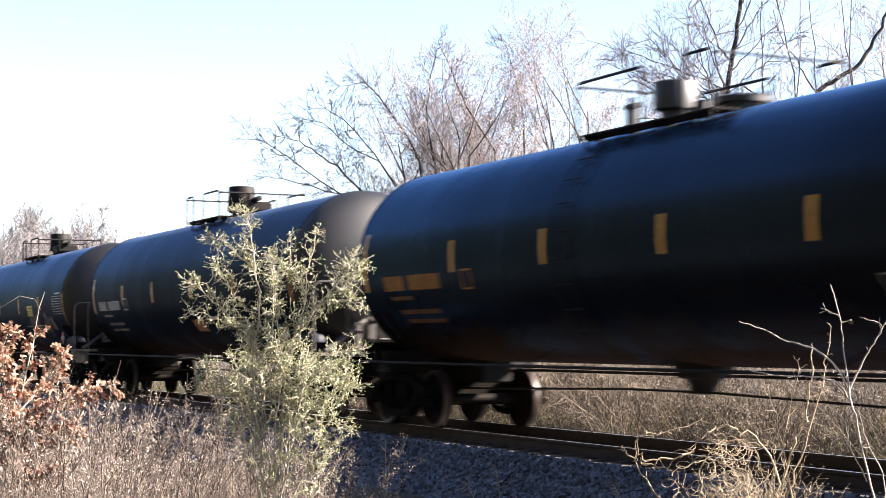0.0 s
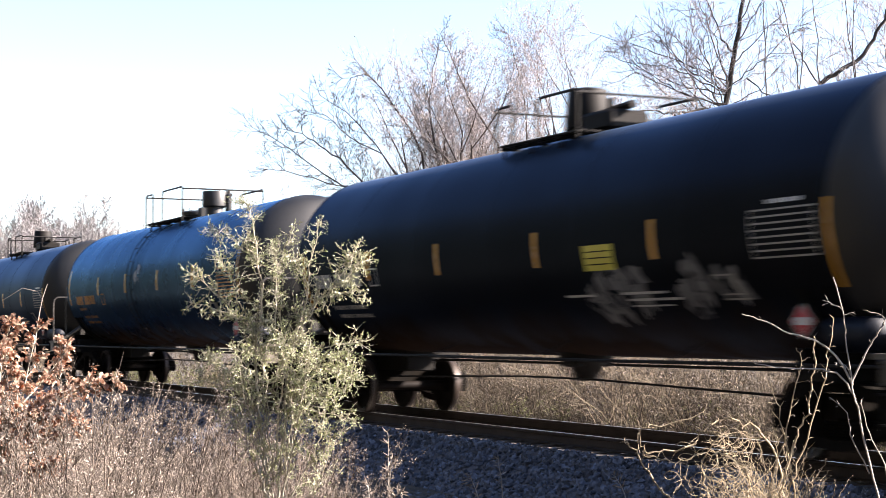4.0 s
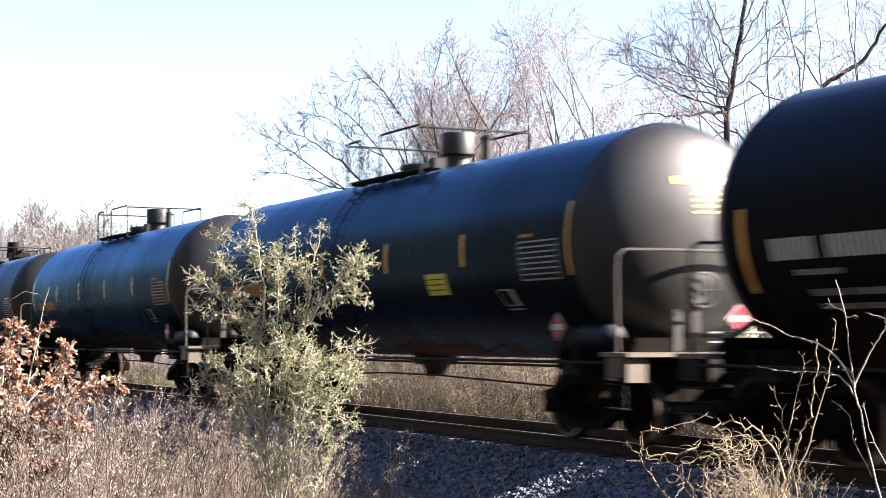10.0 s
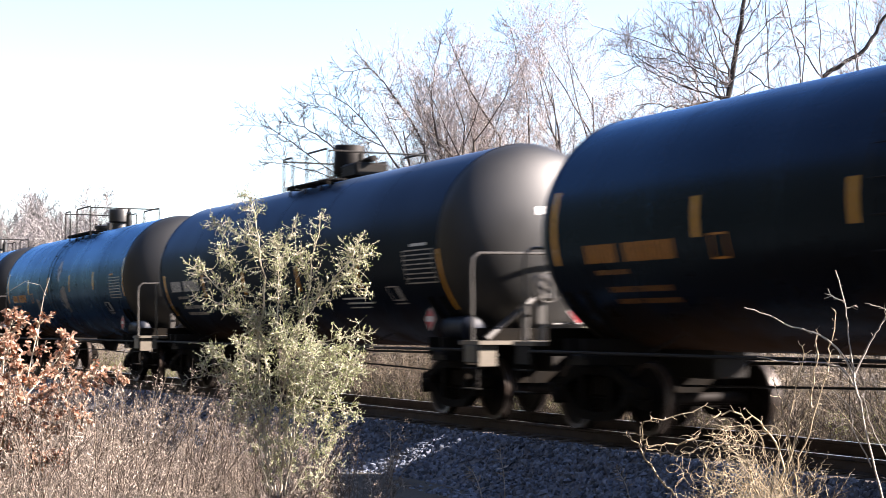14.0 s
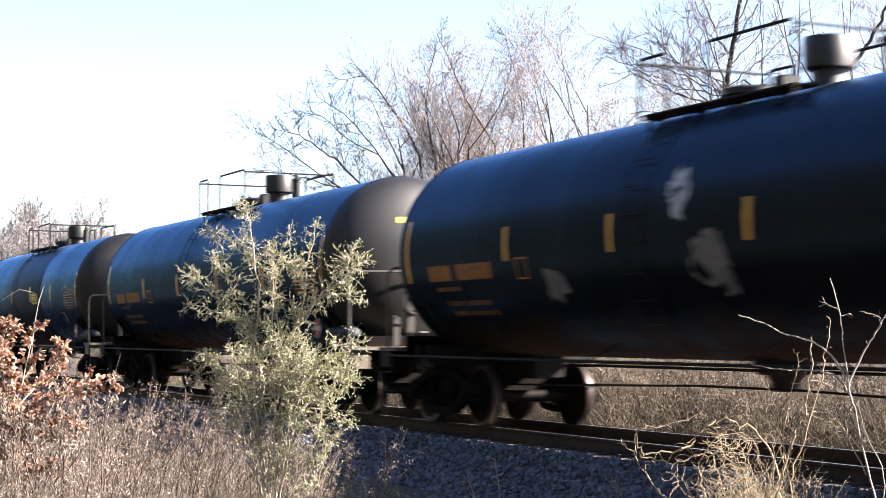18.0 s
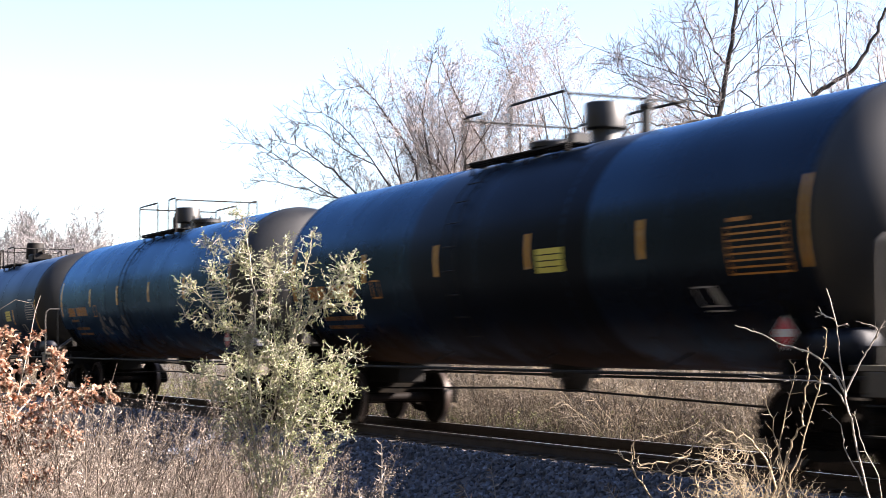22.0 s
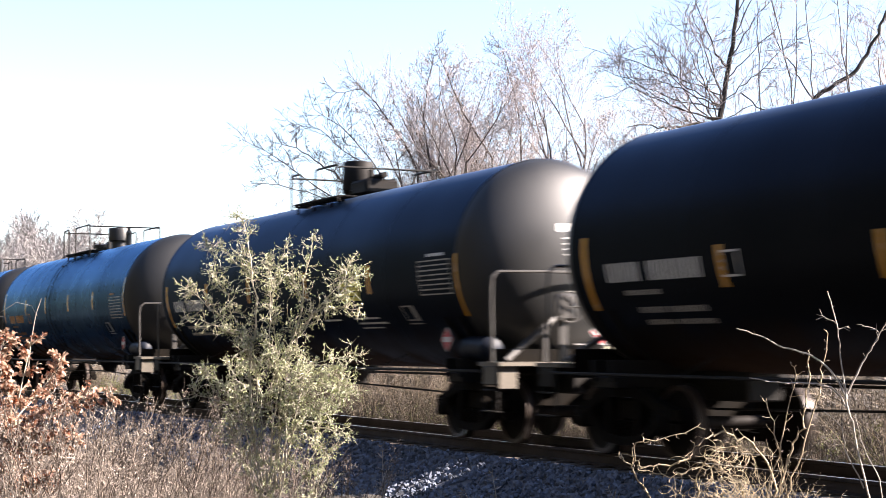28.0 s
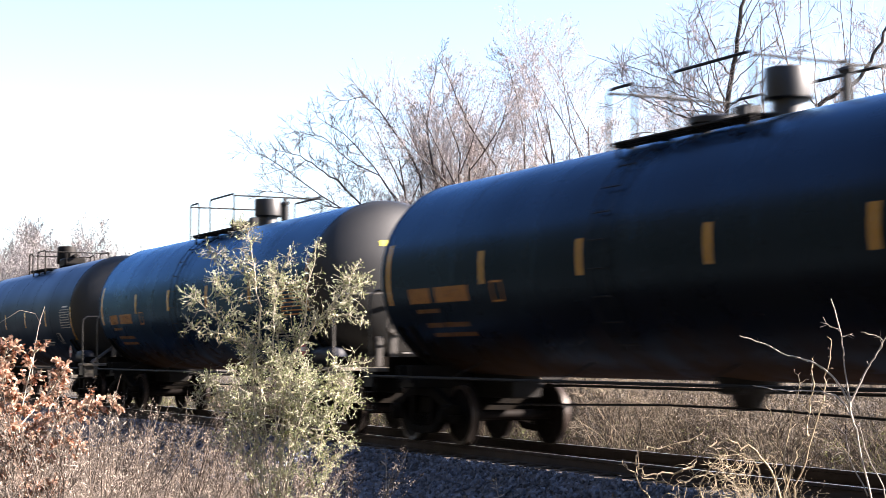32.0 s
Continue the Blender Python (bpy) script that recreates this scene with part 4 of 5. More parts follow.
def limb_tree(name, label, bark, seed, lines, sprays, reach, stout=1.0, twig=None, slim=()):
    """A tree with a trunk and limbs along given lines, set with sprays of twigs."""
    rng = random.Random(seed)
    tree = thing(name, label, "tree", "bare trees behind the track", at=Matrix.Identity(4))
    stem, side, fine, tips = Shape(), Shape(), Shape(), []
    for i, (pts, r0, r1) in enumerate([*lines, *slim]):
        wood = stem if i < len(lines) else side
        pts = [Vector(q) for q in pts]
        full = []
        for i in range(len(pts) - 1):
            for k in range(3):
                full.append(pts[i].lerp(pts[i + 1], k / 3) + (sway(rng, 0.018) if i + k else Vector()))
        full.append(pts[-1])
        rad = [r0 + (r1 - r0) * i / (len(full) - 1) for i in range(len(full))]
        wood.tube(full, [q * stout for q in rad], 8, caps=False)
        for i in range(3, len(full)):
            for _ in range(sprays):
                if rng.random() < 0.7 and full[i].z > 3:
                    d = aside(rng, (full[i] - full[i - 1]).normalized(), radians(rng.uniform(30, 65)))
                    branch(rng, [wood, wood, fine, fine, fine], full[i], d, rng.uniform(*reach) * (1.15 - 0.6 * i / len(full)), 0.018 * stout, 2, TREE, tips)
    part("trunk", stem, bark, tree)
    if slim:
        part("limb_fan", side, M_BARK, tree, "slim grey limbs that fan out", kind="stuff")
    part("crown", fine, twig or M_TWIG, tree, "fine bare twigs", kind="stuff")


def build_woods():
    pale = "bare winter tree with rosy grey twigs behind the track"
    bare_tree(pale, spot(26.2, 47), 9.0, 11, stems=4, leaf=2, spread=0.2, lean=(-0.02, -0.05), spec=DENSE)
    bare_tree(pale, spot(27.9, 46), 8.2, 12, stems=3, leaf=2, spread=0.12, spec=DENSE)
    bare_tree(pale, spot(27.0, 48), 9.6, 14, stems=3, leaf=2, spread=0.13, spec=DENSE)
    bare_tree("bare winter tree with long drooping side limbs", spot(23.9, 45), 6.2, 13, stems=3, leaf=0, spread=0.3, lean=(-0.2, -0.42))
    bare_tree("slender bare tree with upright twigs", spot(30.6, 44), 8.8, 15, stems=2, leaf=3, spread=0.04, spec=DENSE)
    bare_tree("bare winter tree with fine spreading twigs", spot(32.6, 40), 6.4, 16, stems=2, leaf=0, spread=0.22)
    bare_tree("bare winter tree with fine spreading twigs", spot(37.2, 42), 8.6, 17, stems=2, leaf=0, spread=0.2)
    bare_tree("bare winter tree with fine spreading twigs", spot(40.4, 40), 9.6, 18, stems=2, leaf=0, spread=0.2)
    bare_tree("low bare tree behind the train", spot(21.4, 60), 6.0, 20, stems=3, leaf=0, spread=0.3)
    def line(dist, *steps):
        """A limb at one distance from the eye, by bearing and height."""
        return [spot(b, dist, z) for b, z in steps]
    fans = []
    rng = random.Random(37)
    for i in range(15):
        # fine limbs that fan out from the fork towards one side, and a few to the other
        rise, reach = 0.10 + 0.085 * i + rng.uniform(-0.05, 0.05), rng.uniform(2.2, 3.9) * (1 - 0.03 * i)
        z, turn = 6.0 + rng.uniform(-0.25, 0.75), rng.uniform(-0.06, 0.10)
        steps = [(35.68 + 0.26 * (z - 6.0) - 1.66 * reach * k / 4 * math.cos(rise + turn * k) + rng.gauss(0, 0.06 * k), z + reach * k / 4 * math.sin(rise + turn * k)) for k in range(5)]
        fans.append((line(34.45 + rng.uniform(-0.3, 0.3), *steps), 0.026, 0.007))
    for i in range(6):
        z, turn = 6.1 + 0.45 * i, rng.uniform(-0.05, 0.05)
        steps = [(35.72 + 0.26 * (z - 6.0) + rng.uniform(0.45, 0.6) * k, z + (0.12 + 0.11 * i) * k + turn * k * k) for k in range(5)]
        fans.append((line(34.5, *steps), 0.022, 0.007))
    for b, lean, z0 in ((38.0, 0.25, 3.5), (39.2, -0.3, 3.5), (39.9, 0.1, 3.5), (40.6, -0.5, 3.5), (38.8, -0.9, 4.5), (37.3, -0.2, 4.0)):
        fans.append((line(35.5, *[(b + lean * k / 2 + 0.06 * math.sin(3 * k + b), z0 + 1.55 * k) for k in range(5)]), 0.034, 0.009))
    limb_tree("dark_tree", "dark bare tree with a forked trunk and crooked limbs", M_DARKBARK, 31, [
        ([(-28.010, 20.138, 0.727), (-28.020, 20.117, 3.541), (-28.031, 20.096, 5.534), (-28.010, 20.138, 6.237), (-27.928, 20.307, 7.175), (-27.867, 20.433, 7.996), (-27.795, 20.581, 8.934), (-27.754, 20.665, 9.872)], 0.13, 0.05),
        ([(-28.020, 20.117, 6.061), (-27.874, 19.732, 5.985), (-27.751, 19.300, 6.001), (-27.735, 18.877, 5.848), (-27.691, 18.508, 5.798), (-27.671, 18.093, 5.895), (-27.674, 17.630, 5.789)], 0.06, 0.015),
        ([(-27.928, 20.307, 7.234), (-28.196, 20.213, 7.563), (-28.341, 20.144, 7.936), (-28.507, 20.031, 8.430), (-28.668, 19.928, 9.045)], 0.04, 0.012),
        ([(-28.091, 22.259, 3.605), (-28.012, 22.422, 5.657), (-27.932, 22.585, 6.743), (-27.721, 23.019, 7.072), (-27.536, 23.399, 7.333), (-27.446, 23.583, 7.698), (-27.325, 23.833, 8.132), (-27.245, 23.996, 8.654)], 0.10, 0.05),
        ([(-27.932, 22.585, 6.682), (-28.251, 22.388, 7.201), (-28.464, 22.406, 7.577), (-28.786, 22.203, 8.046), (-29.001, 22.217, 8.697)], 0.03, 0.012),
        ([(-27.815, 20.539, 6.706), (-27.661, 20.855, 6.413), (-27.456, 21.276, 6.237), (-27.199, 21.803, 6.237)], 0.03, 0.01),
        ([(-28.020, 20.117, 5.651), (-27.892, 19.466, 5.427), (-27.760, 18.825, 5.436), (-27.721, 17.991, 5.217), (-27.712, 17.324, 5.294)], 0.035, 0.01),
    ], 1, (0.5, 1.3), 0.62, slim=fans)
    limb_tree("bare_tree", "broad bare tree with long limbs drooping to one side", M_BARK, 32, [
        ([(-41.803, 19.223, 0.821), (-41.907, 19.010, 3.834), (-42.164, 18.482, 5.421), (-42.372, 18.054, 5.627), (-42.671, 17.441, 6.309), (-42.914, 16.942, 6.721), (-43.129, 16.499, 7.023), (-43.400, 15.943, 7.166)], 0.09, 0.015),
        ([(-42.081, 18.653, 4.310), (-42.358, 18.083, 5.421), (-42.810, 17.156, 5.659), (-43.324, 16.100, 5.976), (-43.539, 15.658, 6.023)], 0.05, 0.012),
        ([(-42.220, 18.368, 4.628), (-42.567, 17.655, 5.421), (-43.004, 16.756, 6.134), (-43.428, 15.886, 6.817), (-43.747, 15.230, 7.197)], 0.05, 0.01),
        ([(-41.456, 19.937, 0.821), (-41.421, 20.008, 3.834), (-41.456, 19.937, 6.309), (-41.560, 19.723, 7.641), (-41.525, 19.794, 8.593), (-41.456, 19.937, 9.386)], 0.10, 0.015),
        ([(-41.247, 20.364, 0.821), (-40.692, 21.505, 4.628), (-40.713, 21.463, 6.706), (-41.067, 20.735, 7.990), (-41.247, 20.364, 9.069), (-41.421, 20.008, 9.862)], 0.09, 0.015),
        ([(-41.525, 19.794, 3.834), (-41.629, 19.580, 6.468), (-41.914, 18.995, 7.594), (-42.150, 18.510, 8.276), (-42.338, 18.125, 8.720), (-42.636, 17.512, 8.593)], 0.07, 0.012),
        ([(-41.907, 19.010, 5.738), (-42.220, 18.368, 6.690), (-42.567, 17.655, 7.641), (-42.914, 16.942, 8.117)], 0.045, 0.012),
        ([(-40.623, 21.648, 2.090), (-40.345, 22.218, 6.214), (-40.380, 22.147, 7.959), (-40.518, 21.862, 9.228), (-40.588, 21.719, 9.862)], 0.07, 0.012),
        ([(-41.942, 18.938, 5.738), (-42.136, 18.539, 6.452), (-42.567, 17.655, 6.928), (-42.845, 17.084, 7.562), (-43.192, 16.371, 7.721)], 0.04, 0.01),
    ], 3, (0.5, 1.2), 0.55, M_BARK)
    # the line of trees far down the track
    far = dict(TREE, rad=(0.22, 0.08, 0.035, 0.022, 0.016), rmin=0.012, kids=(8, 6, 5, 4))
    protos = [bare_tree("distant bare tree, winter haze painted into its pale colour", spot(11.6 + 1.4 * i, 112 + 5 * i), 8.3, 41 + i, stems=3, bark=M_FAR, twig=M_FAR, spec=far, spread=0.22, group="distant trees down the track") for i in range(3)]
    rng = random.Random(6)
    for i in range(19):
        b = 8.6 + 0.62 * i + rng.uniform(-0.2, 0.2)
        d = rng.uniform(98, 150)
        h = (0.95 if b < 14.6 else 0.75 if b < 17 else 0.62) * d / 112 * rng.uniform(0.95, 1.2)
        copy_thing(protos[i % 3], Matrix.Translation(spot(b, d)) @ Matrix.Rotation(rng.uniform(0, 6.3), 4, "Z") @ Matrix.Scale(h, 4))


def shrub_clump(seed, stems, height, spread, name="brush_clump", label="", mats=None, twigs=11, leafy=0, group="brush behind the track", r=0.0065):
    rng = random.Random(seed)
    ob = thing(name, label, "brush", group)
    s, lv = Shape(), Shape()
    for _ in range(stems):
        a, rr = rng.uniform(0, 6.3), spread * rng.random() ** 0.5
        p = Vector((rr * math.cos(a), rr * math.sin(a), -0.08))
        v = Vector((math.cos(a) * rng.uniform(0, 0.5), math.sin(a) * rng.uniform(0, 0.5), 1)).normalized()
        L = height * rng.uniform(0.55, 1.15)
        pts = [p.copy()]
        for i in range(5):
            v = (v + sway(rng, 0.19) + Vector((0, 0, -0.015 * i))).normalized()
            p = p + v * L / 5
            pts.append(p.copy())
        rad = [r * k for k in (1, 0.9, 0.75, 0.6, 0.45, 0.3)]
        s.tube(pts, rad, 4, caps=False)
        for _ in range(twigs):
            f = rng.uniform(0.8, 4.9)
            i = int(f)
            at = pts[i].lerp(pts[i + 1], f - i)
            d = aside(rng, (pts[i + 1] - pts[i]).normalized(), radians(rng.uniform(25, 70)))
            l = L * rng.uniform(0.1, 0.32)
            e = at + d * l
            m = at + d * l * 0.5 + sway(rng, l * 0.08)
            s.tube([at, m, e], [r * 0.5, r * 0.4, r * 0.28], 3, caps=False)
            if leafy:
                for _ in range(leafy):
                    lv.leaf(m.lerp(e, rng.random()) + sway(rng, 0.015), sway(rng, 1), sway(rng, 1), rng.uniform(0.02, 0.05), rng.uniform(0.01, 0.03))
    mats = mats or (M_BRUSH, M_SEED)
    part("stem_tangle", s, mats[0], ob, kind="stuff")
    if leafy:
        part("dry_leaves", lv, mats[1], ob, kind="stuff")
    return ob


def scatter(protos, places, rng, lo=0.85, hi=1.15):
    """Sets the first clumps at the first places and copies at the rest."""
    for i, p in enumerate(places):
        m = Matrix.Translation(p) @ Matrix.Rotation(rng.uniform(0, 6.3), 4, "Z") @ Matrix.Scale(rng.uniform(lo, hi), 4)
        if i < len(protos):
            protos[i].matrix_basis = m
        else:
            copy_thing(protos[i % len(protos)], m)


def build_brush():
    rng = random.Random(9)
    protos = [shrub_clump(100 + i, 52, (1.5, 1.9, 1.2, 1.7, 2.1)[i], 0.55, label="tangled clump of bare brown brush stems", leafy=(0, 1, 0, 1, 0)[i]) for i in range(5)]
    places = []
    for i in range(26):
        for row in range(3):
            y = TRACK + 3.3 + 1.5 * row + rng.uniform(-0.4, 0.4)
            x = -14.0 - 1.15 * i - row * 0.9 + rng.uniform(-0.5, 0.5)
            places.append(Vector((x, y, ground_height(x, y))))
    for i in range(22):
        x = -44 - 2.6 * i + rng.uniform(-0.8, 0.8)
        y = TRACK + 4.0 + rng.uniform(-0.6, 2.0)
        places.append(Vector((x, y, ground_height(x, y))))
    scatter(protos, places, rng)
    # slim dark saplings that stand in the brush, and green weeds further down the bank
    for i in range(26):
        x = -13.5 - 1.25 * i + rng.uniform(-0.5, 0.5)
        y = TRACK + 3.6 + rng.uniform(0, 2.2)
        sap = thing("brush_sapling", "slim dark bare sapling in the brush", "sapling", "saplings behind the track", at=Matrix.Translation((x, y, ground_height(x, y) - 0.05)))
        st, tw, r, h = Shape(), Shape(), rng.uniform(0.010, 0.024), rng.uniform(1.9, 3.0)
        top = Vector((rng.gauss(0, 0.25), rng.gauss(0, 0.2), h))
        stem = bez((0, 0, 0), (rng.gauss(0, 0.06), 0, h * 0.35), top * 0.7 + sway(rng, 0.08), top, 8)
        st.tube(stem, [r * (1 - 0.7 * k / 8) for k in range(9)], 5, caps=False)
        for k in range(2, 9):
            for _ in range(2):
                v = aside(rng, (stem[k] - stem[k - 1]).normalized(), radians(rng.uniform(30, 60)))
                e = stem[k] + v * rng.uniform(0.2, 0.55)
                tw.tube([stem[k], stem[k].lerp(e, 0.5) + sway(rng, 0.03), e], [r * 0.4, r * 0.3, r * 0.15], 3, caps=False)
        part("stem", st, M_DARKBARK, sap)
        part("twig_spray", tw, M_BRUSH, sap, kind="stuff")
    green = [shrub_clump(140 + i, 34, 0.8, 0.6, name="green_weeds", label="low clump of yellow-green winter weeds", mats=(M_GRASS, M_GREENWEED), twigs=7, leafy=5, group="green weeds by the track") for i in range(2)]
    scatter(green, [Vector((x, y, ground_height(x, y))) for x, y in [(-44 - 1.7 * i + rng.uniform(-0.5, 0.5), TRACK + 3.1 + rng.uniform(0, 1.6)) for i in range(14)] + [(-14.5 - 2.1 * i + rng.uniform(-0.9, 0.9), TRACK + 3.0 + rng.uniform(0, 1.0)) for i in range(14)]], rng)
    # straw grass at the foot of the brush
    g = Shape()
    for _ in range(4500):
        x = -12 - 34 * rng.random()
        y = TRACK + 2.6 + 3.2 * rng.random()
        z = ground_height(x, y) - 0.02
        h = rng.uniform(0.25, 0.75)
        dx, dy = rng.gauss(0, 0.15), rng.gauss(0, 0.15)
        w = rng.uniform(0.004, 0.010)
        g.add([(x - w, y, z), (x + w, y, z), (x + dx * 0.5 + w * 0.7, y + dy * 0.5, z + h * 0.6), (x + dx * 0.5 - w * 0.7, y + dy * 0.5, z + h * 0.6), (x + dx * 1.4, y + dy * 1.4, z + h)], [(0, 1, 2, 3), (3, 2, 4)])
    tagged(part("straw_grass", g, M_GRASS, smooth=False), "pale dry grass along the far side of the track", "grass", kind="stuff")


def weed_clump(seed, stalks=26, height=1.5, spread=0.34):
    """Dead weeds with much-branched tops and fluffy seed heads."""
    rng = random.Random(seed)
    ob = thing("dead_weeds", "clump of dead tan weeds with fluffy seed heads", "weeds", "dead weeds beside the track")
    s, sd = Shape(), Shape()
    for _ in range(stalks):
        a, rr = rng.uniform(0, 6.3), spread * rng.random() ** 0.5
        p = Vector((rr * math.cos(a), rr * math.sin(a), -0.05))
        v = Vector((rng.gauss(0, 0.24), rng.gauss(0, 0.24), 1)).normalized()
        L = height * rng.uniform(0.55, 1.0)
        pts = [p.copy()]
        for i in range(5):
            v = (v + sway(rng, 0.12)).normalized()
            p = p + v * L / 5
            pts.append(p.copy())
        s.tube(pts, [0.0042, 0.004, 0.0035, 0.003, 0.0025, 0.0016], 3, caps=False)
        for k in range(13):
            f = rng.uniform(1.6, 4.95)
            i = int(f)
            at = pts[i].lerp(pts[i + 1], f - i)
            d = aside(rng, (pts[i + 1] - pts[i]).normalized(), radians(rng.uniform(25, 60)))
            l = rng.uniform(0.06, 0.2) * (1.25 - f / 6)
            e = at + d * l + Vector((0, 0, l * 0.3))
            s.tube([at, e], [0.0022, 0.0014], 3, caps=False)
            for _ in range(11):
                sd.leaf(at.lerp(e, rng.uniform(0.25, 1.1)) + sway(rng, 0.014), sway(rng, 1) + Vector((0, 0, 0.5)), sway(rng, 1), rng.uniform(0.012, 0.034), rng.uniform(0.0035, 0.0075))
    part("stalk_tangle", s, M_GRASS, ob, kind="stuff")
    part("seed_heads", sd, M_SEED, ob, kind="stuff")
    return ob


def build_weeds():
    rng = random.Random(21)
    protos = [weed_clump(200 + i, height=(1.72, 1.55, 1.85, 1.4)[i]) for i in range(4)]
    places = []
    for d in np.arange(8.2, 17.2, 0.55):
        b = 9.6
        while b < 22.3:
            if not (d < 12.5 and b > 20.5 or d < 13.6 and b > 16.9):
                p = spot(b + rng.uniform(-0.6, 0.6), d + rng.uniform(-0.25, 0.25))
                edge = max(0.0, (b - 17.5) / 5.0)
                p.z -= 0.22 * edge + max(0.0, (d - 13.5)) * 0.035
                places.append(p)
            b += 28.0 / d
    rng.shuffle(places)
    scatter(protos, places, rng, 0.84, 1.04)


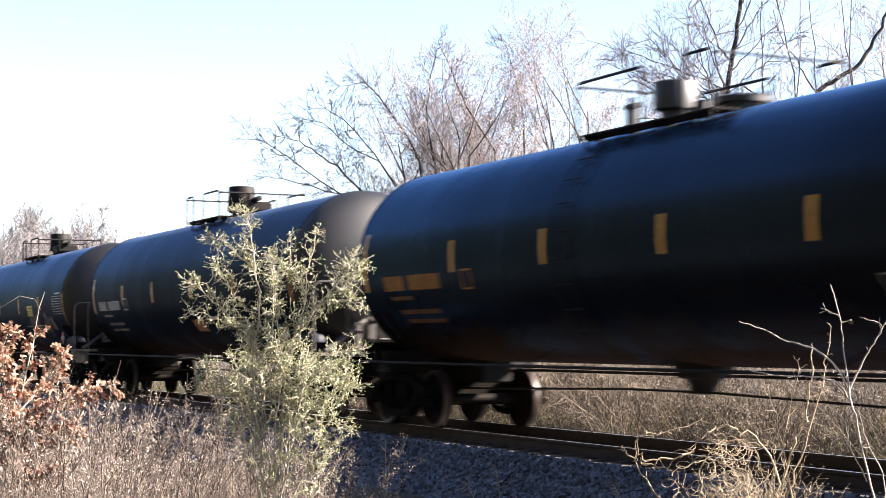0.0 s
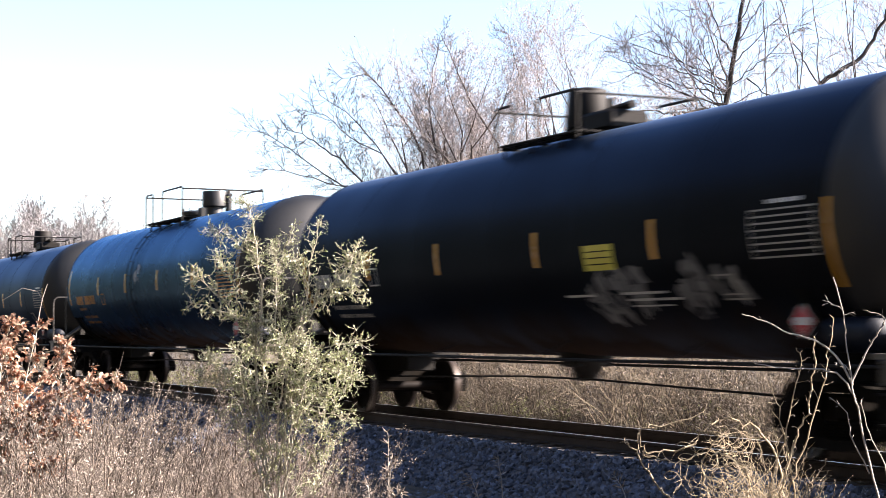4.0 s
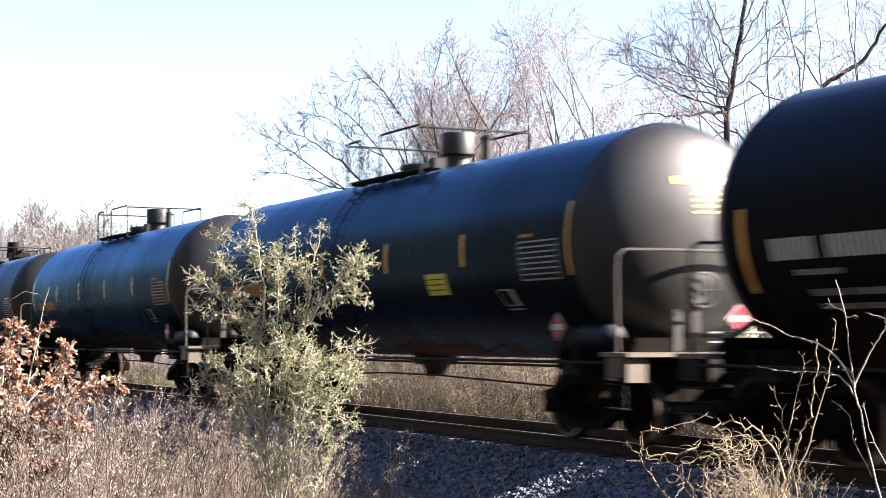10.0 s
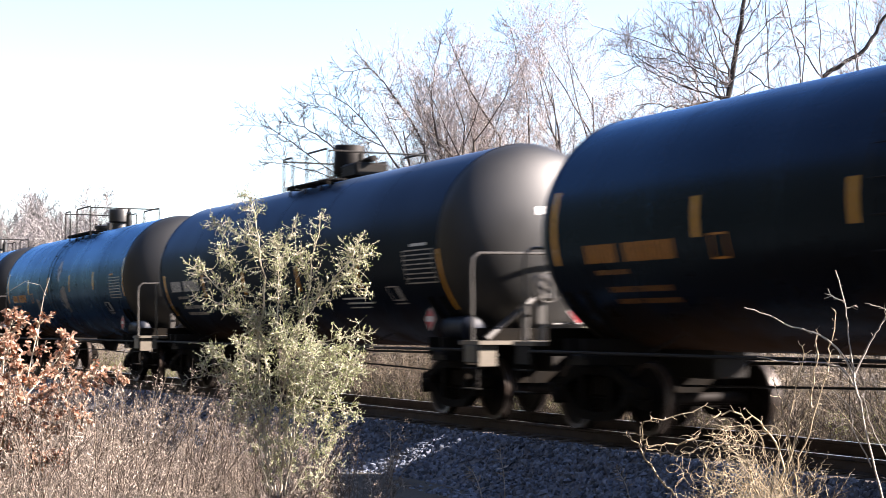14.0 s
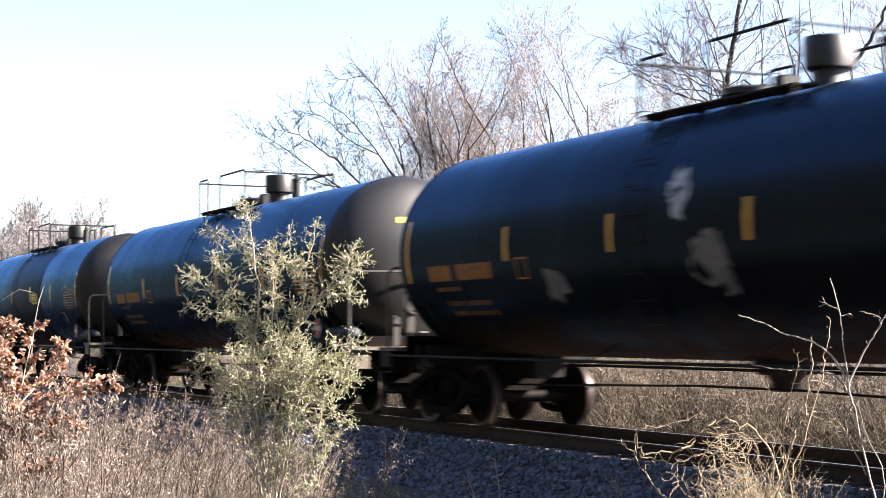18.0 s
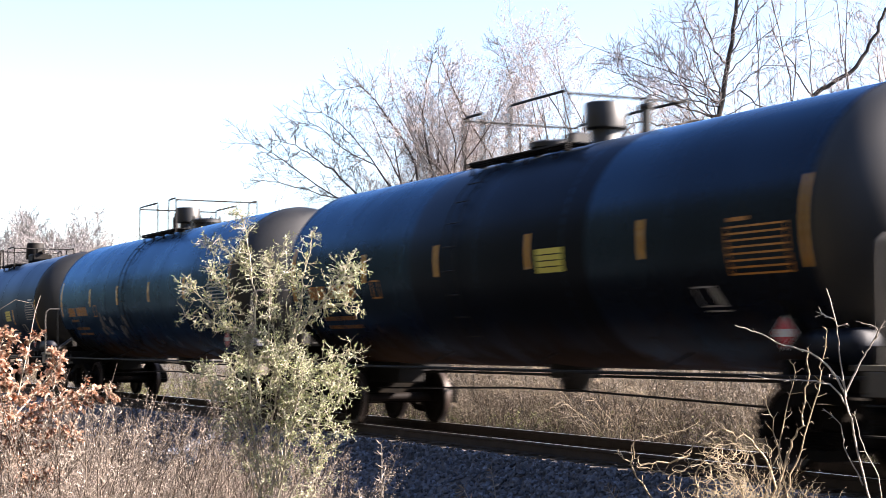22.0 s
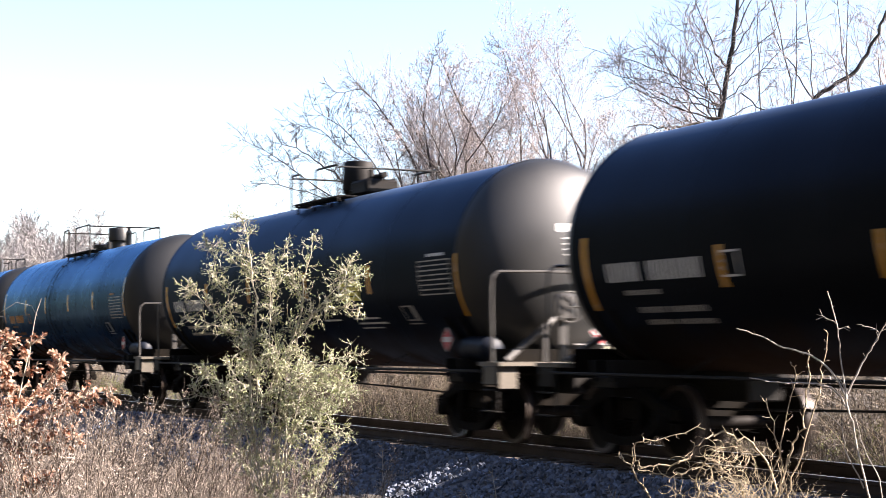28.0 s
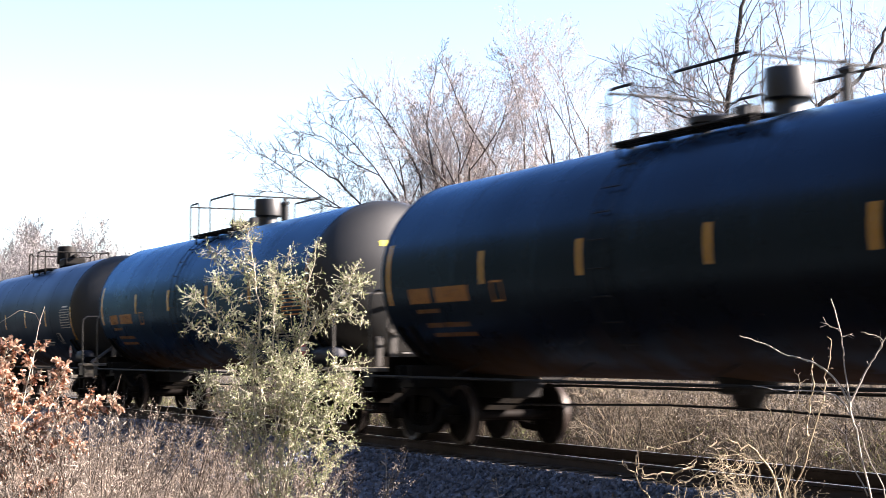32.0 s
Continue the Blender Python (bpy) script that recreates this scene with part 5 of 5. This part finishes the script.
def build_bush():
    """The green shrub: forked stems that spread at the top, with small leaves, dense below and open above."""
    rng = random.Random(77)
    ob = thing("evergreen_bush", "tall olive-green shrub with small leaves and a spiky top", "bush", at=Matrix.Identity(4))
    lv = Shape()
    for ctrl, r, leafy in [
        ([(-12.488, 4.505, 0.026), (-12.496, 4.489, 0.231), (-12.526, 4.428, 0.782), (-12.538, 4.403, 1.210), (-12.516, 4.448, 1.556), (-12.536, 4.407, 2.043), (-12.554, 4.370, 2.307), (-12.575, 4.325, 2.430)], 0.019, 0.45),
        ([(-12.458, 4.567, 0.026), (-12.457, 4.615, 0.526), (-12.458, 4.659, 1.209), (-12.416, 4.789, 1.621), (-12.417, 4.833, 1.978), (-12.406, 4.902, 2.286)], 0.018, 0.45),
        ([(-12.408, 4.669, 1.210), (-12.340, 4.740, 1.437), (-12.262, 4.855, 1.641), (-12.161, 4.995, 1.708), (-12.057, 5.162, 1.663)], 0.011, 0.40),
        ([(-12.368, 4.751, 1.483), (-12.298, 4.894, 1.688), (-12.227, 5.042, 1.797), (-12.179, 5.140, 1.915), (-12.153, 5.193, 1.965)], 0.010, 0.50),
        ([(-12.269, 4.956, 1.756), (-12.259, 5.089, 1.895), (-12.279, 5.162, 2.057)], 0.007, 0.50),
        ([(-12.524, 4.432, 1.210), (-12.573, 4.377, 1.447), (-12.661, 4.264, 1.556), (-12.786, 4.052, 1.776), (-12.867, 3.954, 1.851)], 0.010, 0.40),
        ([(-12.538, 4.403, 1.301), (-12.545, 4.320, 1.446), (-12.594, 4.127, 1.555), (-12.670, 3.903, 1.622)], 0.008, 0.35),
        ([(-12.532, 4.415, 1.938), (-12.554, 4.370, 1.997), (-12.641, 4.190, 2.152), (-12.691, 4.088, 2.211)], 0.007, 0.50),
        ([(-12.587, 4.301, 1.574), (-12.566, 4.232, 1.755), (-12.551, 4.146, 1.889), (-12.527, 4.082, 1.968)], 0.006, 0.40),
        ([(-12.468, 4.546, 1.210), (-12.440, 4.536, 1.510), (-12.398, 4.530, 1.885), (-12.385, 4.488, 2.069)], 0.010, 0.50),
        ([(-12.464, 4.555, 1.665), (-12.514, 4.612, 1.941), (-12.557, 4.706, 2.193)], 0.007, 0.45),
        ([(-12.352, 4.784, 1.756), (-12.454, 4.735, 1.895), (-12.549, 4.722, 1.991)], 0.005, 0.40),
        ([(-12.438, 4.608, 0.482), (-12.400, 4.686, 0.891), (-12.285, 4.923, 1.069), (-12.215, 5.060, 1.020), (-12.192, 5.105, 1.000)], 0.010, 1.00),
        ([(-12.418, 4.649, 0.755), (-12.436, 4.772, 1.026), (-12.385, 4.985, 1.199), (-12.375, 5.110, 1.120)], 0.009, 0.90),
        ([(-12.388, 4.710, 0.982), (-12.257, 4.819, 1.238), (-12.104, 4.996, 1.283), (-11.981, 5.090, 1.293)], 0.006, 0.30),
        ([(-12.508, 4.465, 0.527), (-12.554, 4.370, 0.805), (-12.641, 4.190, 0.937), (-12.743, 3.982, 1.014)], 0.009, 0.75),
        ([(-12.512, 4.456, 0.664), (-12.654, 4.324, 0.980), (-12.782, 4.199, 1.116), (-12.895, 4.125, 1.161)], 0.007, 0.60),
        ([(-12.468, 4.546, 0.299), (-12.401, 4.570, 0.893), (-12.344, 4.573, 1.202), (-12.310, 4.527, 1.392)], 0.012, 0.95),
        ([(-12.448, 4.587, 0.254), (-12.340, 4.740, 0.665), (-12.184, 4.970, 0.722), (-12.116, 5.040, 0.705)], 0.008, 0.70),
        ([(-12.488, 4.505, 0.299), (-12.596, 4.352, 0.571), (-12.674, 4.283, 0.669), (-12.753, 4.189, 0.704)], 0.007, 0.50),
        ([(-12.424, 4.636, 0.117), (-12.483, 4.697, 0.614), (-12.487, 4.895, 0.839), (-12.501, 5.049, 0.905)], 0.010, 1.00),
        ([(-12.508, 4.465, 0.117), (-12.462, 4.376, 0.532), (-12.421, 4.254, 0.942), (-12.359, 4.199, 1.213)], 0.010, 0.80),
        ([(-12.472, 4.538, 0.208), (-12.586, 4.531, 0.750), (-12.697, 4.532, 1.115), (-12.853, 4.440, 1.276)], 0.010, 0.80),
        ([(-12.432, 4.620, 0.163), (-12.294, 4.674, 0.624), (-12.171, 4.699, 1.033), (-12.072, 4.675, 1.213)], 0.010, 0.95),
        ([(-12.519, 4.559, 0.030), (-12.599, 4.509, 0.450), (-12.563, 4.491, 0.950), (-12.553, 4.420, 1.450)], 0.010, 0.80),
        ([(-12.394, 4.587, 0.030), (-12.313, 4.637, 0.500), (-12.358, 4.637, 1.000), (-12.368, 4.708, 1.500)], 0.010, 0.85),
        ([(-12.466, 4.667, 0.030), (-12.387, 4.829, 0.350), (-12.298, 4.897, 0.650), (-12.235, 4.911, 0.950)], 0.009, 0.90),
        ([(-12.395, 4.699, 0.000), (-12.306, 4.834, 0.120), (-12.289, 4.915, 0.350), (-12.226, 4.929, 0.600)], 0.009, 0.80),
        ([(-12.438, 4.497, 0.030), (-12.437, 4.385, 0.300), (-12.485, 4.286, 0.700), (-12.507, 4.241, 1.050)], 0.009, 0.65),
        ([(-12.465, 4.555, 1.000), (-12.488, 4.622, 1.350), (-12.492, 4.568, 1.700), (-12.447, 4.591, 1.950)], 0.007, 0.60)]:
        wood = Shape()
        ctrl = [Vector(q) for q in ctrl]
        line = []
        for i in range(len(ctrl) - 1):
            a, b = ctrl[max(0, i - 1)], ctrl[min(len(ctrl) - 1, i + 2)]
            line += bez(ctrl[i], ctrl[i] + (ctrl[i + 1] - a) / 6, ctrl[i + 1] - (b - ctrl[i]) / 6, ctrl[i + 1], 5)[:-1]
        line.append(ctrl[-1])
        line = [line[0]] + [q + sway(rng, 0.008) for q in line[1:]]
        m = len(line) - 1
        wood.tube(line, [r * 0.62 * (1 - 0.85 * i / m) + 0.0016 for i in range(m + 1)], 6, caps=False)
        for i in range(2, m + 1):
            if line[i].z < -0.35 and leafy < 0.7 or line[i].z < -0.6:
                continue
            for _ in range(2 + int(2.6 * leafy * leafy + 1.2 * rng.random())):
                if rng.random() > 0.25 + 0.55 * line[i].z + (0.3 if line[i].z > 1.1 else 0):
                    continue
                d = aside(rng, (line[i] - line[i - 1]).normalized(), radians(rng.uniform(35, 85)))
                d = (d + Vector((0, 0, 0.12))).normalized()
                l = rng.uniform(0.03, 0.13) + 0.11 * leafy * leafy * rng.random()
                pts, v = [line[i - 1].lerp(line[i], rng.random())], d
                for _ in range(4):
                    v = (v + sway(rng, 0.2)).normalized()
                    pts.append(pts[-1] + v * l / 4)
                wood.tube(pts, [0.0032, 0.003, 0.0026, 0.002, 0.0014], 3, caps=False)
                for k in range(4):
                    j = rng.randint(1, 4)
                    sd = aside(rng, v, radians(rng.uniform(30, 75)))
                    e2 = pts[j] + sd * rng.uniform(0.025, 0.085)
                    wood.tube([pts[j], e2], [0.0024, 0.0014], 3, caps=False)
                    for _ in range(2 + int(2.4 * leafy * leafy + 1.8 * rng.random())):
                        lv.leaf(pts[j].lerp(e2, rng.uniform(0.1, 1.1)) + sway(rng, 0.007), sd + sway(rng, 0.7), sway(rng, 1) + Vector((0, 0, 0.8)), rng.uniform(0.012, 0.025), rng.uniform(0.008, 0.014))
                for _ in range(3 + int(1.5 * leafy * leafy + 1.2 * rng.random())):
                    f = rng.uniform(0.3, 4)
                    j = min(3, int(f))
                    lv.leaf(pts[j].lerp(pts[j + 1], f - j), v + sway(rng, 0.8), sway(rng, 1) + Vector((0, 0, 0.8)), rng.uniform(0.012, 0.025), rng.uniform(0.008, 0.014))
        part("stem", wood, M_BUSHBARK, ob)
    part("foliage", lv, M_LEAF, ob, kind="stuff")


def oak_leaf(s, at, d, n, L):
    """A lobed leaf, bent along its rib."""
    d, n = d.normalized(), n
    w = d.cross(n)
    w = w.normalized() if w.length > 1e-4 else d.orthogonal().normalized()
    up = w.cross(d)
    out = [(0.0, 0.02), (0.22, 0.24), (0.34, 0.17), (0.52, 0.36), (0.64, 0.22), (0.80, 0.27), (1.0, 0.0)]
    vs = []
    for f, half in out:
        c = at + d * f * L - up * 0.22 * L * f * f
        vs += [tuple(c + w * half * L + up * half * L * 0.35), tuple(c), tuple(c - w * half * L + up * half * L * 0.35)]
    fs = []
    for i in range(len(out) - 1):
        a, b = 3 * i, 3 * i + 3
        fs += [(a, a + 1, b + 1, b), (a + 1, a + 2, b + 2, b + 1)]
    s.add(vs, fs)


def build_oak():
    rng = random.Random(55)
    ob = thing("oak_sapling", "small oak sapling with dry russet leaves", "sapling", at=Matrix.Identity(4))
    wood, lv = Shape(), Shape()
    lines = [([(-11.159, 2.210, 0.245), (-11.150, 2.227, 0.700), (-11.227, 2.299, 1.038), (-11.291, 2.396, 1.383)], 0.012), ([(-11.150, 2.227, 0.662), (-10.874, 2.337, 0.898), (-10.677, 2.514, 1.013), (-10.478, 2.695, 1.071)], 0.008),
             ([(-11.159, 2.210, 0.548), (-11.225, 2.073, 1.003), (-11.184, 2.158, 1.307), (-11.167, 2.193, 1.421)], 0.009), ([(-11.150, 2.227, 0.852), (-11.369, 2.463, 1.033), (-11.418, 2.590, 1.187), (-11.406, 2.615, 1.266)], 0.007),
             ([(-11.159, 2.210, 0.434), (-10.891, 2.303, 0.675), (-10.825, 2.437, 0.768), (-10.776, 2.538, 0.786)], 0.006), ([(-11.167, 2.193, 0.397), (-11.429, 2.111, 0.649), (-11.463, 2.041, 0.842), (-11.497, 1.972, 0.997)], 0.006),
             ([(-11.162, 2.203, 0.321), (-10.753, 2.129, 0.541), (-10.721, 2.195, 0.724), (-10.673, 2.294, 0.834)], 0.006), ([(-11.162, 2.203, 0.321), (-11.005, 2.069, 0.526), (-10.988, 2.103, 0.749), (-10.972, 2.136, 0.935)], 0.006), ([(-11.162, 2.203, 0.321), (-10.721, 2.195, 0.432), (-10.673, 2.294, 0.505), (-10.617, 2.409, 0.512)], 0.005),
             ([(-11.155, 2.216, 0.624), (-10.721, 2.195, 1.016), (-10.753, 2.129, 1.163), (-10.785, 2.064, 1.236)], 0.006), ([(-11.155, 2.216, 0.624), (-10.907, 2.270, 0.861), (-10.950, 2.409, 0.932), (-10.843, 2.629, 1.044)], 0.006)]
    for (a, b, c, d), r in lines:
        line = bez(a, b, c, d, 10)
        wood.tube(line, [r * (1 - 0.8 * i / 10) for i in range(11)], 5, caps=False)
        for i in range(2, 11):
            for _ in range(5):
                v = aside(rng, (line[i] - line[i - 1]).normalized(), radians(rng.uniform(30, 70)))
                l = rng.uniform(0.04, 0.13)
                e = line[i] + v * l
                wood.tube([line[i], line[i] + v * l * 0.5 + sway(rng, 0.006), e], [0.003, 0.0024, 0.0016], 3, caps=False)
                for _ in range(rng.randint(8, 13)):
                    at = line[i].lerp(e, rng.uniform(0.3, 1.0))
                    oak_leaf(lv, at, v + sway(rng, 0.7) - Vector((0, 0, 0.3)), sway(rng, 0.6) + Vector((0, 0, 1)), rng.uniform(0.024, 0.046))
    part("stem", wood, M_BUSHBARK, ob)
    part("leaves", lv, M_OAK, ob, kind="stuff")
    sp = thing("bare_sprig", "thin pale bare sprig with a bent tip", "twig", at=Matrix.Identity(4))
    part("stem", Shape().tube([(-11.297, 2.382, 1.229), (-11.291, 2.396, 1.422), (-11.277, 2.423, 1.596), (-11.262, 2.455, 1.704)], [0.005, 0.004, 0.0035, 0.002], 5).tube([(-11.274, 2.430, 1.584), (-11.291, 2.396, 1.654), (-11.336, 2.302, 1.677), (-11.395, 2.180, 1.592)], [0.003, 0.0028, 0.002, 0.0015], 4), M_PALE, sp)


def build_vines():
    rng = random.Random(66)
    ob = thing("dry_vines", "tangle of pale dry vines and stalks", "vines", at=Matrix.Identity(4))
    thin = Shape()

    def strand(pts, r, target, kink=0.0):
        line = []
        pts = [Vector(q) for q in pts]
        for i in range(len(pts) - 1):
            a, b = pts[max(0, i - 1)], pts[min(len(pts) - 1, i + 2)]
            line += bez(pts[i], pts[i] + (pts[i + 1] - a) / 6, pts[i + 1] - (b - pts[i]) / 6, pts[i + 1], 5)[:-1]
        line.append(pts[-1])
        if kink:
            line = [q + sway(rng, kink) for q in line]
        target.tube(line, [r * (1 - 0.6 * i / (len(line) - 1)) for i in range(len(line))], 5, caps=False)
        return line
    seats = []

    def twigged(line, target):
        """Short side twigs with knots along a stalk."""
        for k in range(2, len(line) - 1):
            d = aside(rng, (line[k] - line[k - 1]).normalized(), radians(rng.uniform(25, 65)))
            e = line[k] + d * rng.uniform(0.015, 0.075)
            target.tube([line[k], line[k].lerp(e, 0.5) + sway(rng, 0.004), e], [0.0026, 0.002, 0.0012], 3, caps=False)
            seats.append(e)
    for pts, r in (
        ([(-8.058, 5.381, 0.387), (-8.101, 5.292, 0.519), (-8.144, 5.202, 0.668), (-8.178, 5.134, 0.751)], 0.007),
        ([(-7.985, 5.530, 0.718), (-8.087, 5.321, 0.678), (-8.133, 5.226, 0.718), (-8.130, 5.232, 0.801), (-8.087, 5.321, 0.834), (-7.956, 5.589, 0.900)], 0.006),
        ([(-7.758, 5.767, 0.397), (-7.802, 5.678, 0.626), (-7.888, 5.502, 0.675), (-7.959, 5.354, 0.626), (-8.045, 5.178, 0.685)], 0.006),
        ([(-7.687, 5.914, 0.397), (-7.708, 5.870, 0.659), (-7.758, 5.767, 0.823), (-7.830, 5.619, 0.872), (-7.888, 5.502, 0.823), (-7.916, 5.443, 0.724)], 0.008),
        ([(-7.620, 5.823, 0.407), (-7.585, 5.895, 0.731), (-7.549, 5.968, 0.926), (-7.532, 6.003, 1.153), (-7.528, 6.012, 1.363)], 0.008),
        ([(-7.599, 5.866, 0.407), (-7.563, 5.939, 0.699), (-7.507, 6.056, 1.055), (-7.495, 6.079, 1.250), (-7.478, 6.114, 1.477)], 0.006),
        ([(-7.648, 5.764, 0.407), (-7.599, 5.866, 0.828), (-7.575, 5.916, 1.088), (-7.556, 5.954, 1.266)], 0.005),
        ([(-7.578, 5.910, 0.407), (-7.613, 5.837, 0.861), (-7.631, 5.799, 1.088)], 0.005),
        ([(-7.956, 5.589, 0.387), (-7.978, 5.545, 0.585), (-7.920, 5.664, 0.784), (-7.840, 5.827, 0.751), (-7.818, 5.872, 0.618)], 0.006)):
        part("stalk", (lambda sh: (twigged(strand(pts, r * 1.05, sh, 0.008), sh), sh)[1])(Shape()), M_STRAW, ob)
    foot = Vector((-7.802, 5.678, 0.397))
    right = Vector((math.sin(radians(25.96)), math.cos(radians(25.96)), 0))
    ahead = Vector((-right.y, right.x, 0))
    for i in range(230):
        u = rng.gauss(-0.02, 0.14) if i < 140 else rng.gauss(0.25, 0.05)
        p = foot + right * u + ahead * rng.uniform(-0.5, 0.5) + Vector((0, 0, -0.3))
        h = max(0.2, 0.70 - 0.9 * abs(u - 0.12)) * rng.uniform(0.55, 1.0)
        v = Vector((rng.gauss(0, 0.25), rng.gauss(0, 0.25), 1)).normalized()
        pts, q = [p], p
        turn = rng.gauss(0, 0.5 if i < 140 else 0.14)
        for k in range(7):
            v = (v + sway(rng, 0.36 if i < 140 else 0.17) + right * turn * 0.4 - Vector((0, 0, 0.07 * k * abs(turn)))).normalized()
            q = q + v * h * 0.17
            pts.append(q)
        seats.extend(pts[2:])
        line = strand(pts, rng.uniform(0.0015, 0.0034), thin, 0.004)
        for _ in range(3):
            k = rng.randint(3, len(line) - 2)
            d = aside(rng, (line[k] - line[k - 1]).normalized(), radians(rng.uniform(30, 80)))
            thin.tube([line[k], line[k] + d * rng.uniform(0.03, 0.1)], [0.002, 0.001], 3, caps=False)
    for _ in range(80):
        c = foot + right * rng.gauss(-0.02, 0.11) + ahead * rng.uniform(-0.3, 0.3) + Vector((0, 0, rng.uniform(-0.1, 0.36)))
        r0, w = rng.uniform(0.015, 0.05), rng.uniform(0.8, 1.6)
        a0 = rng.uniform(0, 6.3)
        curl = [c + right * (r0 * math.cos(a0 + k * 0.33) * w + 0.002 * math.sin(k * 1.7)) + ahead * 0.006 * k + Vector((0, 0, r0 * math.sin(a0 + k * 0.33) + 0.003 * k)) for k in range(rng.randint(14, 28))]
        thin.tube(curl, 0.0019, 4, caps=False)
    part("tangle", thin, M_STRAW, ob, kind="stuff")
    bits = Shape()
    for c in seats:
        bits.leaf(c, sway(rng, 1), sway(rng, 1), rng.uniform(0.010, 0.026), rng.uniform(0.004, 0.009))
    part("withered_leaves", bits, M_SEED, ob, kind="stuff")
    sap = thing("bare_sapling", "pale bare sapling with long crooked branches", "sapling", at=Matrix.Identity(4))
    b = Shape()
    for pts, r in (
        ([(-7.194, 6.241, 0.237), (-7.236, 6.155, 0.649), (-7.264, 6.098, 0.951), (-7.277, 6.069, 1.094), (-7.289, 6.047, 1.316), (-7.298, 6.027, 1.506), (-7.319, 5.984, 1.690)], 0.0062),
        ([(-7.275, 6.075, 1.078), (-7.312, 5.998, 1.236), (-7.361, 5.898, 1.322), (-7.430, 5.756, 1.370), (-7.493, 5.627, 1.442), (-7.541, 5.528, 1.471)], 0.006),
        ([(-7.270, 6.084, 1.014), (-7.305, 6.012, 1.132), (-7.361, 5.898, 1.166), (-7.444, 5.727, 1.173), (-7.513, 5.585, 1.198)], 0.0055),
        ([(-7.277, 6.069, 1.087), (-7.243, 6.141, 1.252), (-7.211, 6.206, 1.379), (-7.177, 6.275, 1.500)], 0.006),
        ([(-7.297, 6.030, 1.500), (-7.319, 5.984, 1.531), (-7.347, 5.927, 1.554)], 0.003), ([(-7.294, 6.035, 1.474), (-7.270, 6.084, 1.484)], 0.003), ([(-7.208, 6.212, 1.385), (-7.194, 6.241, 1.458), (-7.250, 6.127, 1.500)], 0.003),
        ([(-7.236, 6.155, 0.586), (-7.277, 6.069, 0.776), (-7.291, 6.041, 0.919), (-7.333, 5.955, 1.014)], 0.004), ([(-7.211, 6.206, 0.237), (-7.194, 6.241, 0.586), (-7.236, 6.155, 0.808), (-7.257, 6.112, 0.998)], 0.004),
        ([(-7.277, 6.069, 1.087), (-7.287, 6.050, 1.173), (-7.319, 5.984, 1.205)], 0.003)):
        line = strand(pts, r * 1.2, b, 0.003)
        for _ in range(5):
            k = rng.randint(3, len(line) - 2)
            d = aside(rng, (line[k] - line[k - 1]).normalized(), radians(rng.uniform(30, 70)))
            b.tube([line[k], line[k] + d * rng.uniform(0.015, 0.05)], [0.0022, 0.0012], 3, caps=False)
    part("stem", b, M_PALE, sap)
    # small weeds on the ballast edge
    for k, (foot, top, seed) in enumerate((((-16.796, 8.906, -0.501), (-16.782, 8.936, 0.122), 1), ((-15.115, 7.789, -0.363), (-15.141, 7.737, -0.070), 2), ((-14.613, 6.538, -0.262), (-14.666, 6.428, 0.058), 3), ((-14.697, 6.364, -0.290), (-14.733, 6.290, 0.097), 4), ((-14.448, 9.160, -0.363), (-14.487, 9.081, 0.047), 5))):
        rng = random.Random(300 + seed)
        w = thing("roadside_weed", "thin dry weed at the edge of the ballast", "weeds", "small weeds by the ballast", at=Matrix.Translation(foot))
        st, fl = Shape(), Shape()
        up = Vector(top) - Vector(foot)
        for j in range(1 if k != 2 else 5):
            e = up * rng.uniform(0.6, 1.1) + sway(rng, 0.09 if k != 2 else 0.2)
            line = bez((0, 0, -0.3), up * 0.5, e - up * 0.2, e, 8)
            st.tube(line, [0.008 - 0.0006 * i for i in range(9)], 4, caps=False)
            for i in range(3, 9):
                for _ in range(4):
                    d = aside(rng, (line[i] - line[i - 1]).normalized(), radians(rng.uniform(30, 70)))
                    fl.leaf(line[i], d + Vector((0, 0, -0.3)), sway(rng, 1), rng.uniform(0.05, 0.12), rng.uniform(0.012, 0.022))
        part("stem", st, M_PALE, w)
        part("leaves", fl, M_SEED, w, kind="stuff")


build_woods()
build_brush()
build_weeds()
build_bush()
build_oak()
build_vines()
build_stones()


def motions():
    """The train rolls by; every wheelset turns with it."""
    turn = 0.457
    steps = [i * 2 / 30 for i in range(481)]
    for k, car in enumerate(CARS):
        walk(car, [(t, pose(FIRST - PITCH * k + train_way(t), TRACK, 0)) for t in range(0, 33)])
        for truck in car.children:
            if truck.name.startswith("truck"):
                for w in truck.children:
                    if w.name.startswith("wheelset"):
                        spot = w.matrix_basis.translation.copy()
                        walk(w, [(t, Matrix.Translation(spot) @ Matrix.Rotation(train_way(t) / turn, 4, "Y")) for t in steps])


motions()
